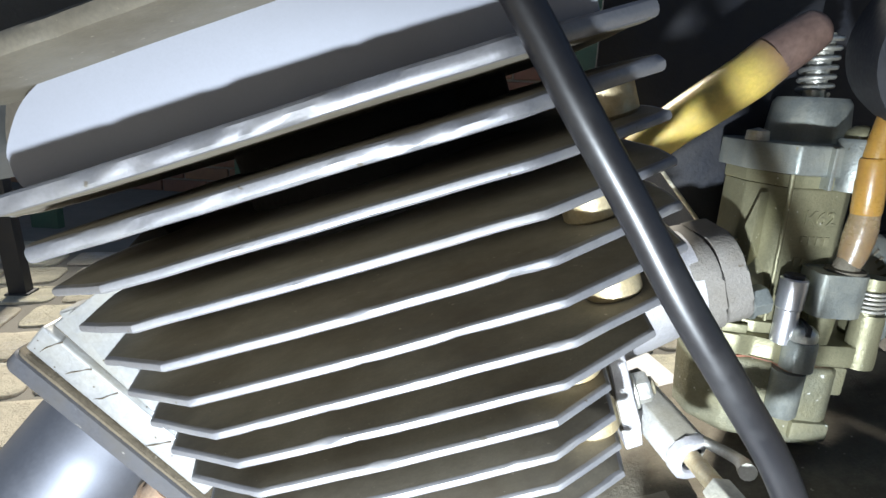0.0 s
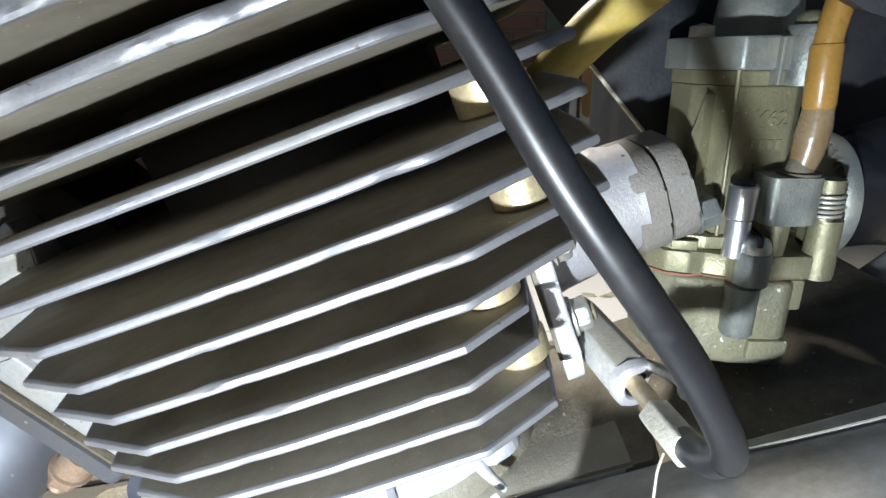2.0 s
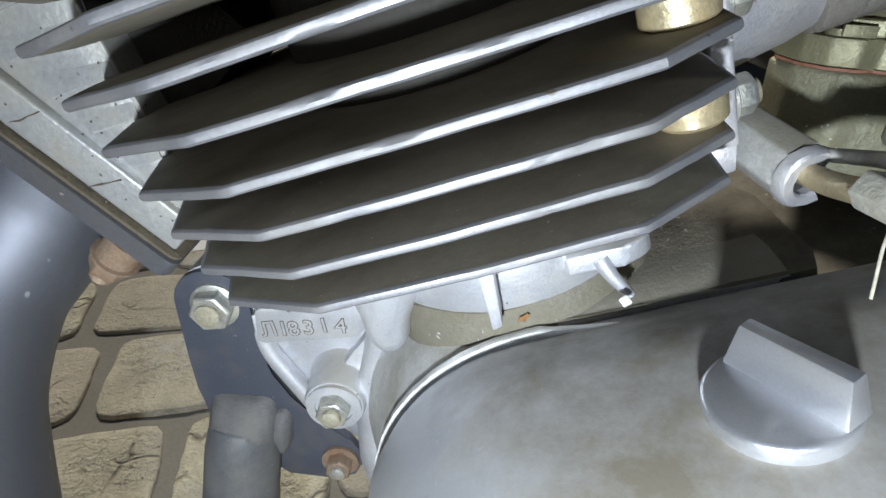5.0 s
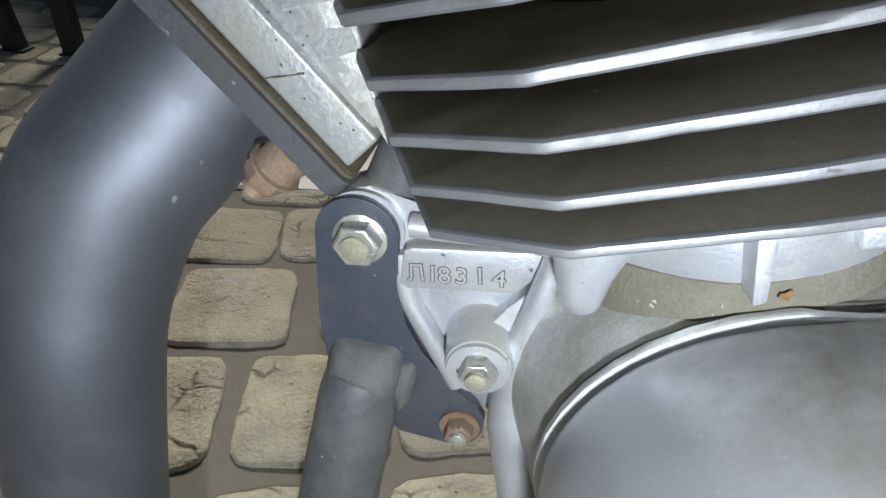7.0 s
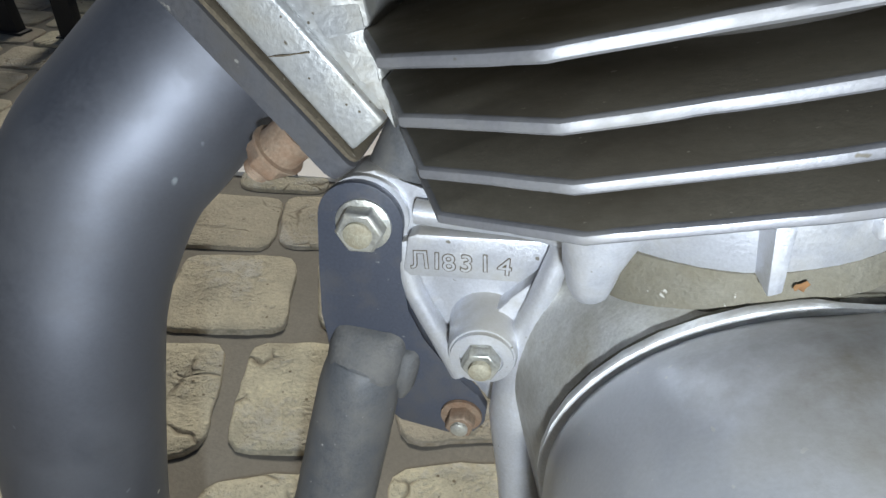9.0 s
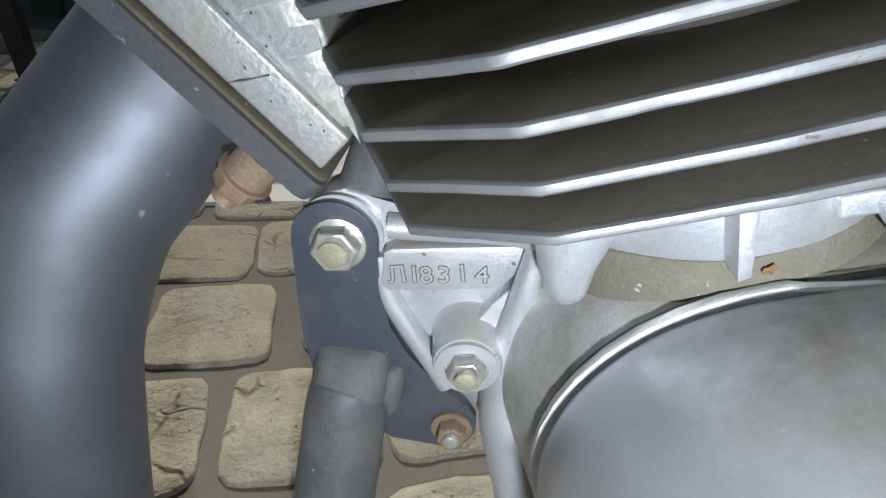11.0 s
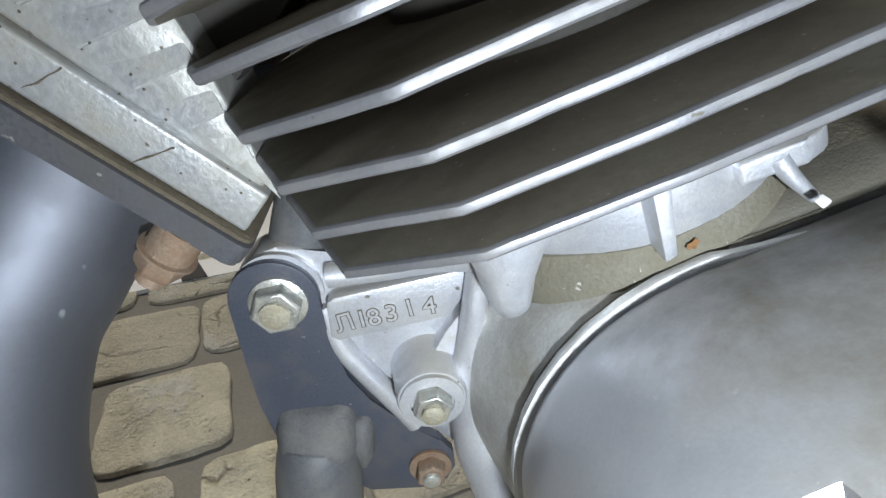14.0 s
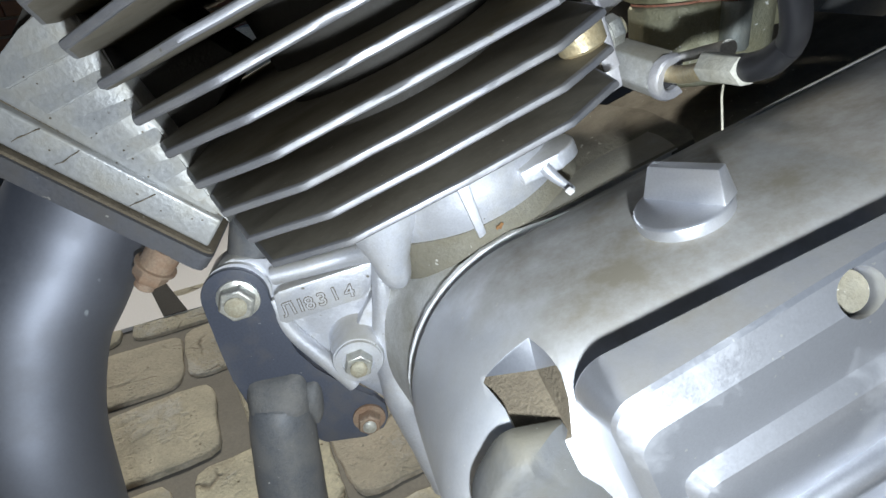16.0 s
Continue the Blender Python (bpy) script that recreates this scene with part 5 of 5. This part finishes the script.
    for x, z, wd in ((0.1925, 0.5225, 0.0028), (0.1962, 0.5225, 0.0026), (0.1998, 0.5225, 0.0026), (0.2034, 0.5225, 0.0026), (0.1915, 0.5120, 0.0024), (0.1950, 0.5120, 0.0022)):
        part("raised_mark", box((x, 0.3085, z), (x + wd, 0.3096, z + 0.0042), None, 0.0003), M_CARB, main)
    return t


carburettor()


def air_boot():
    t = thing("air_hose", (0.29, 0.34, 0.49), "black rubber air intake hose behind the carburettor", "air hose")
    part("boot", wobble(tube([(0.246, 0.336, 0.4955), (0.26, 0.337, 0.497), (0.275, 0.34, 0.500), (0.31, 0.345, 0.505), (0.36, 0.35, 0.51)], [0.0265, 0.027, 0.031, 0.034, 0.036], 36), 0.0012, 40), M_RUBBER, t)


air_boot()


# fuel hose into the carburettor
def fuel_hose():
    t = thing("fuel_hose", (0.2105, 0.3035, 0.524), "amber fuel hose pushed over the carburettor nipple", "fuel hose")
    part("soft_end", tube([(0.2098, 0.299, 0.5105), (0.2103, 0.299, 0.5155), (0.2115, 0.299, 0.522), (0.2122, 0.299, 0.5290), (0.2126, 0.299, 0.5350), (0.2126, 0.299, 0.5420)], [0.0042, 0.0050, 0.0060, 0.0066, 0.0064, 0.0056], 28), M_AMBERDARK, t, "brown softened end of the fuel hose")
    part("sleeve", lathe([(0.0050, -0.0010), (0.0057, -0.0004), (0.0061, 0.0010), (0.0061, 0.0235), (0.0058, 0.0246), (0.0052, 0.0250)], aim((0.2126, 0.299, 0.5408), (-0.07, 0.0, 1.0)), 32), M_AMBER, t, "clear yellow outer sleeve")
    part("hose", tube([(0.2112, 0.299, 0.560), (0.2112, 0.299, 0.568), (0.2125, 0.299, 0.578), (0.2145, 0.299, 0.590), (0.217, 0.30, 0.604)], [0.0053, 0.0053, 0.0052, 0.0052, 0.005], 24), M_AMBER, t)

fuel_hose()


def scorch(mat, start, way, reach, colour):
    """Heat stain that deepens along a tube, from start over reach metres, in the thing's own space."""
    nt = mat.node_tree
    b = nt.nodes["Principled BSDF"]
    src = b.inputs["Base Color"].links[0].from_socket
    off = nt.nodes.new("ShaderNodeVectorMath")
    off.operation, off.inputs[1].default_value = "SUBTRACT", start
    nt.links.new(nt.nodes.new("ShaderNodeTexCoord").outputs["Object"], off.inputs[0])
    dot = nt.nodes.new("ShaderNodeVectorMath")
    dot.operation, dot.inputs[1].default_value = "DOT_PRODUCT", Vector(way).normalized()
    nt.links.new(off.outputs[0], dot.inputs[0])
    r = nt.nodes.new("ShaderNodeMapRange")
    r.interpolation_type = "SMOOTHSTEP"
    r.inputs["From Max"].default_value = reach
    nt.links.new(dot.outputs["Value"], r.inputs["Value"])
    x = nt.nodes.new("ShaderNodeMix")
    x.data_type = "RGBA"
    x.inputs[7].default_value = (*colour, 1)
    nt.links.new(r.outputs["Result"], x.inputs[0])
    nt.links.new(src, x.inputs[6])
    nt.links.new(x.outputs[2], b.inputs["Base Color"])


scorch(M_YELLOW, (0.145 - 0.120, -0.002, 0.594 - 0.572), (0.77, 0, 0.64), 0.020, (0.19, 0.11, 0.075))


def yellow_tube():
    t = thing("yellow_tube", (0.120, 0.30, 0.572), "yellow plastic tube with a scorched dark end", "plastic tube")
    part("tube", tube([(0.098, 0.305, 0.548), (0.119, 0.301, 0.571), (0.135, 0.299, 0.5845), (0.150, 0.298, 0.5965), (0.158, 0.297, 0.6045)], [0.0088, 0.0094, 0.0100, 0.0102, 0.0100], 26), M_YELLOW, t)
    part("scorched_end", tube([(0.158, 0.297, 0.6045), (0.166, 0.296, 0.6110), (0.173, 0.295, 0.6170), (0.1755, 0.295, 0.619)], [0.0100, 0.0095, 0.0080, 0.003], 26), M_BURNT, t, "scorched dark tube end")


yellow_tube()


def round_body():
    t = thing("ignition_coil", (0.222, 0.30, 0.605), "round black plastic housing hanging over the carburettor", "housing")
    part("drum", lathe([(0, -0.02), (0.030, -0.02), (0.034, -0.017), (0.036, 0.0), (0.036, 0.028), (0, 0.028)], aim((0.230, 0.296, 0.612), (-0.25, -1, -0.15)), 48), M_BLACK, t)


round_body()

# dark side panels and air box behind the carburettor
solo("air_box", wobble(box((0.192, 0.42, 0.44), (0.60, 0.62, 0.85), None, 0.02, 3), 0.006, 12), M_BLACK, "black plastic air box behind the engine", "air box")
guard_xz = [(0.1364, 0.5562), (0.1698, 0.5188), (0.200, 0.485), (0.215, 0.52), (0.215, 0.70), (0.10, 0.72), (0.10, 0.597)]
guard_m = Matrix(((1, 0, 0, 0), (0, 0, 1, 0), (0, 1, 0, 0), (0, 0, 0, 1)))
GUARD = thing("inner_guard", (0.16, 0.372, 0.58), "black sheet guard behind the carburettor with a pale lower edge", "guard")
part("guard_sheet", wobble(prism(guard_xz, 0.3705, 0.3745, guard_m, 0.0015), 0.001, 30), M_BLACK, GUARD)
# pale bar that paints the light caught by the guard's lower edge
part("guard_edge", tube([(0.1355, 0.3700, 0.5567), (0.1520, 0.3700, 0.5380), (0.1698, 0.3700, 0.5183), (0.1990, 0.3700, 0.4850)], 0.0011, 8, 4), M_STRING, GUARD, "lower edge of the guard, drawn pale as a lit edge")


# ---- breather hose and clutch cable ----
def breather_hose():
    t = thing("breather_hose", (0.1312, 0.2010, 0.4540), "black rubber hose looped down in front of the fins", "rubber hose")
    pts = [(0.1312, 0.2010, 0.4540), (0.1325, 0.1950, 0.4548), (0.1340, 0.1885, 0.4575), (0.1345, 0.1820, 0.4630), (0.1310, 0.1765, 0.4715), (0.1235, 0.172, 0.485), (0.114, 0.169, 0.50), (0.0993, 0.167, 0.52), (0.085, 0.168, 0.54), (0.0722, 0.170, 0.56), (0.0586, 0.171, 0.58), (0.0455, 0.172, 0.60), (0.019, 0.173, 0.64)]
    part("hose", tube(pts, 0.0044, 28, 10), M_RUBBER, t)
    part("end_cuff", wobble(tube(pts[:4], [0.0047, 0.0050, 0.0050, 0.0046], 28, 8), 0.0002, 120), M_RUBBER, t, "dusty thicker end of the hose")


breather_hose()


def cable_barrel():
    t = thing("clutch_cable", (0.122, 0.284, 0.436), "grey cable holder with a slotted end and a short brass rod", "cable holder")
    a, b = Vector((0.1190, 0.296, 0.4500)), Vector((0.1325, 0.252, 0.4435))
    w = (b - a).normalized()
    holder = part("holder", prism([(0.0108 * math.cos(radians(k * 60 + 20)), 0.0108 * math.sin(radians(k * 60 + 20))) for k in range(6)], 0, (b - a).length, aim(a, w), 0.0014), M_CASE, t, "dusty hexagonal holder")
    arc = [radians(62 + 25 * i) for i in range(11)]
    flat = loft([[aim(b, w) @ Vector((q * math.cos(x), q * math.sin(x), h)) for q, h in ((0.0056, 0.0002), (0.0056, 0.0040), (0.0064, 0.0050), (0.0096, 0.0050), (0.0104, 0.0040), (0.0104, 0.0002))] for x in arc])
    part("slotted_collar", wobble(flat, 0.0006, 120), M_SPIGOT, holder, "pale slotted collar")
    part("socket", lathe([(0, 0.0), (0.0056, 0.0), (0.0056, 0.0012), (0, 0.0014)], aim(b, w), 24), M_BLACK, holder, "dark hollow of the holder")
    part("rod", tube([b - w * 0.01, (0.1322, 0.240, 0.4458), (0.1305, 0.214, 0.4520)], 0.0037, 16), M_BRASS, t, "yellow passivated rod")
    part("rod", tube([(0.137, 0.252, 0.450), (0.142, 0.232, 0.4555), (0.141, 0.222, 0.457)], [0.0022, 0.0024, 0.0034], 12), M_CASE, t)
    fit_end = part("end_fitting", wobble(prism([(0.0062 * math.cos(radians(k * 60)), 0.0056 * math.sin(radians(k * 60))) for k in range(6)], -0.009, 0.011, aim((0.1302, 0.2075, 0.4532), (0.10, -1, 0.06)), 0.0010), 0.0012, 150), M_FERRULE, t, "pale crimped fitting")
    part("tie_wire", tube([(0.1268, 0.2020, 0.4485), (0.1240, 0.1980, 0.4455), (0.1222, 0.194, 0.4400), (0.1208, 0.191, 0.4360)], 0.0004, 8), M_STRING, t, "end of a thin tie wire")


cable_barrel()
solo("tie_wire", tube([E(0.284, 0.2300, 0.3485), E(0.30, 0.2265, 0.3508), E(0.33, 0.2235, 0.3522), E(0.37, 0.2225, 0.3526), E(0.43, 0.2235, 0.3522)], 0.0008, 8), M_CASE, "thin dusty wire lying along the cover joint", "wire")

# ---- pieces of the pavement and the wall ----
pavement()
brick_wall()
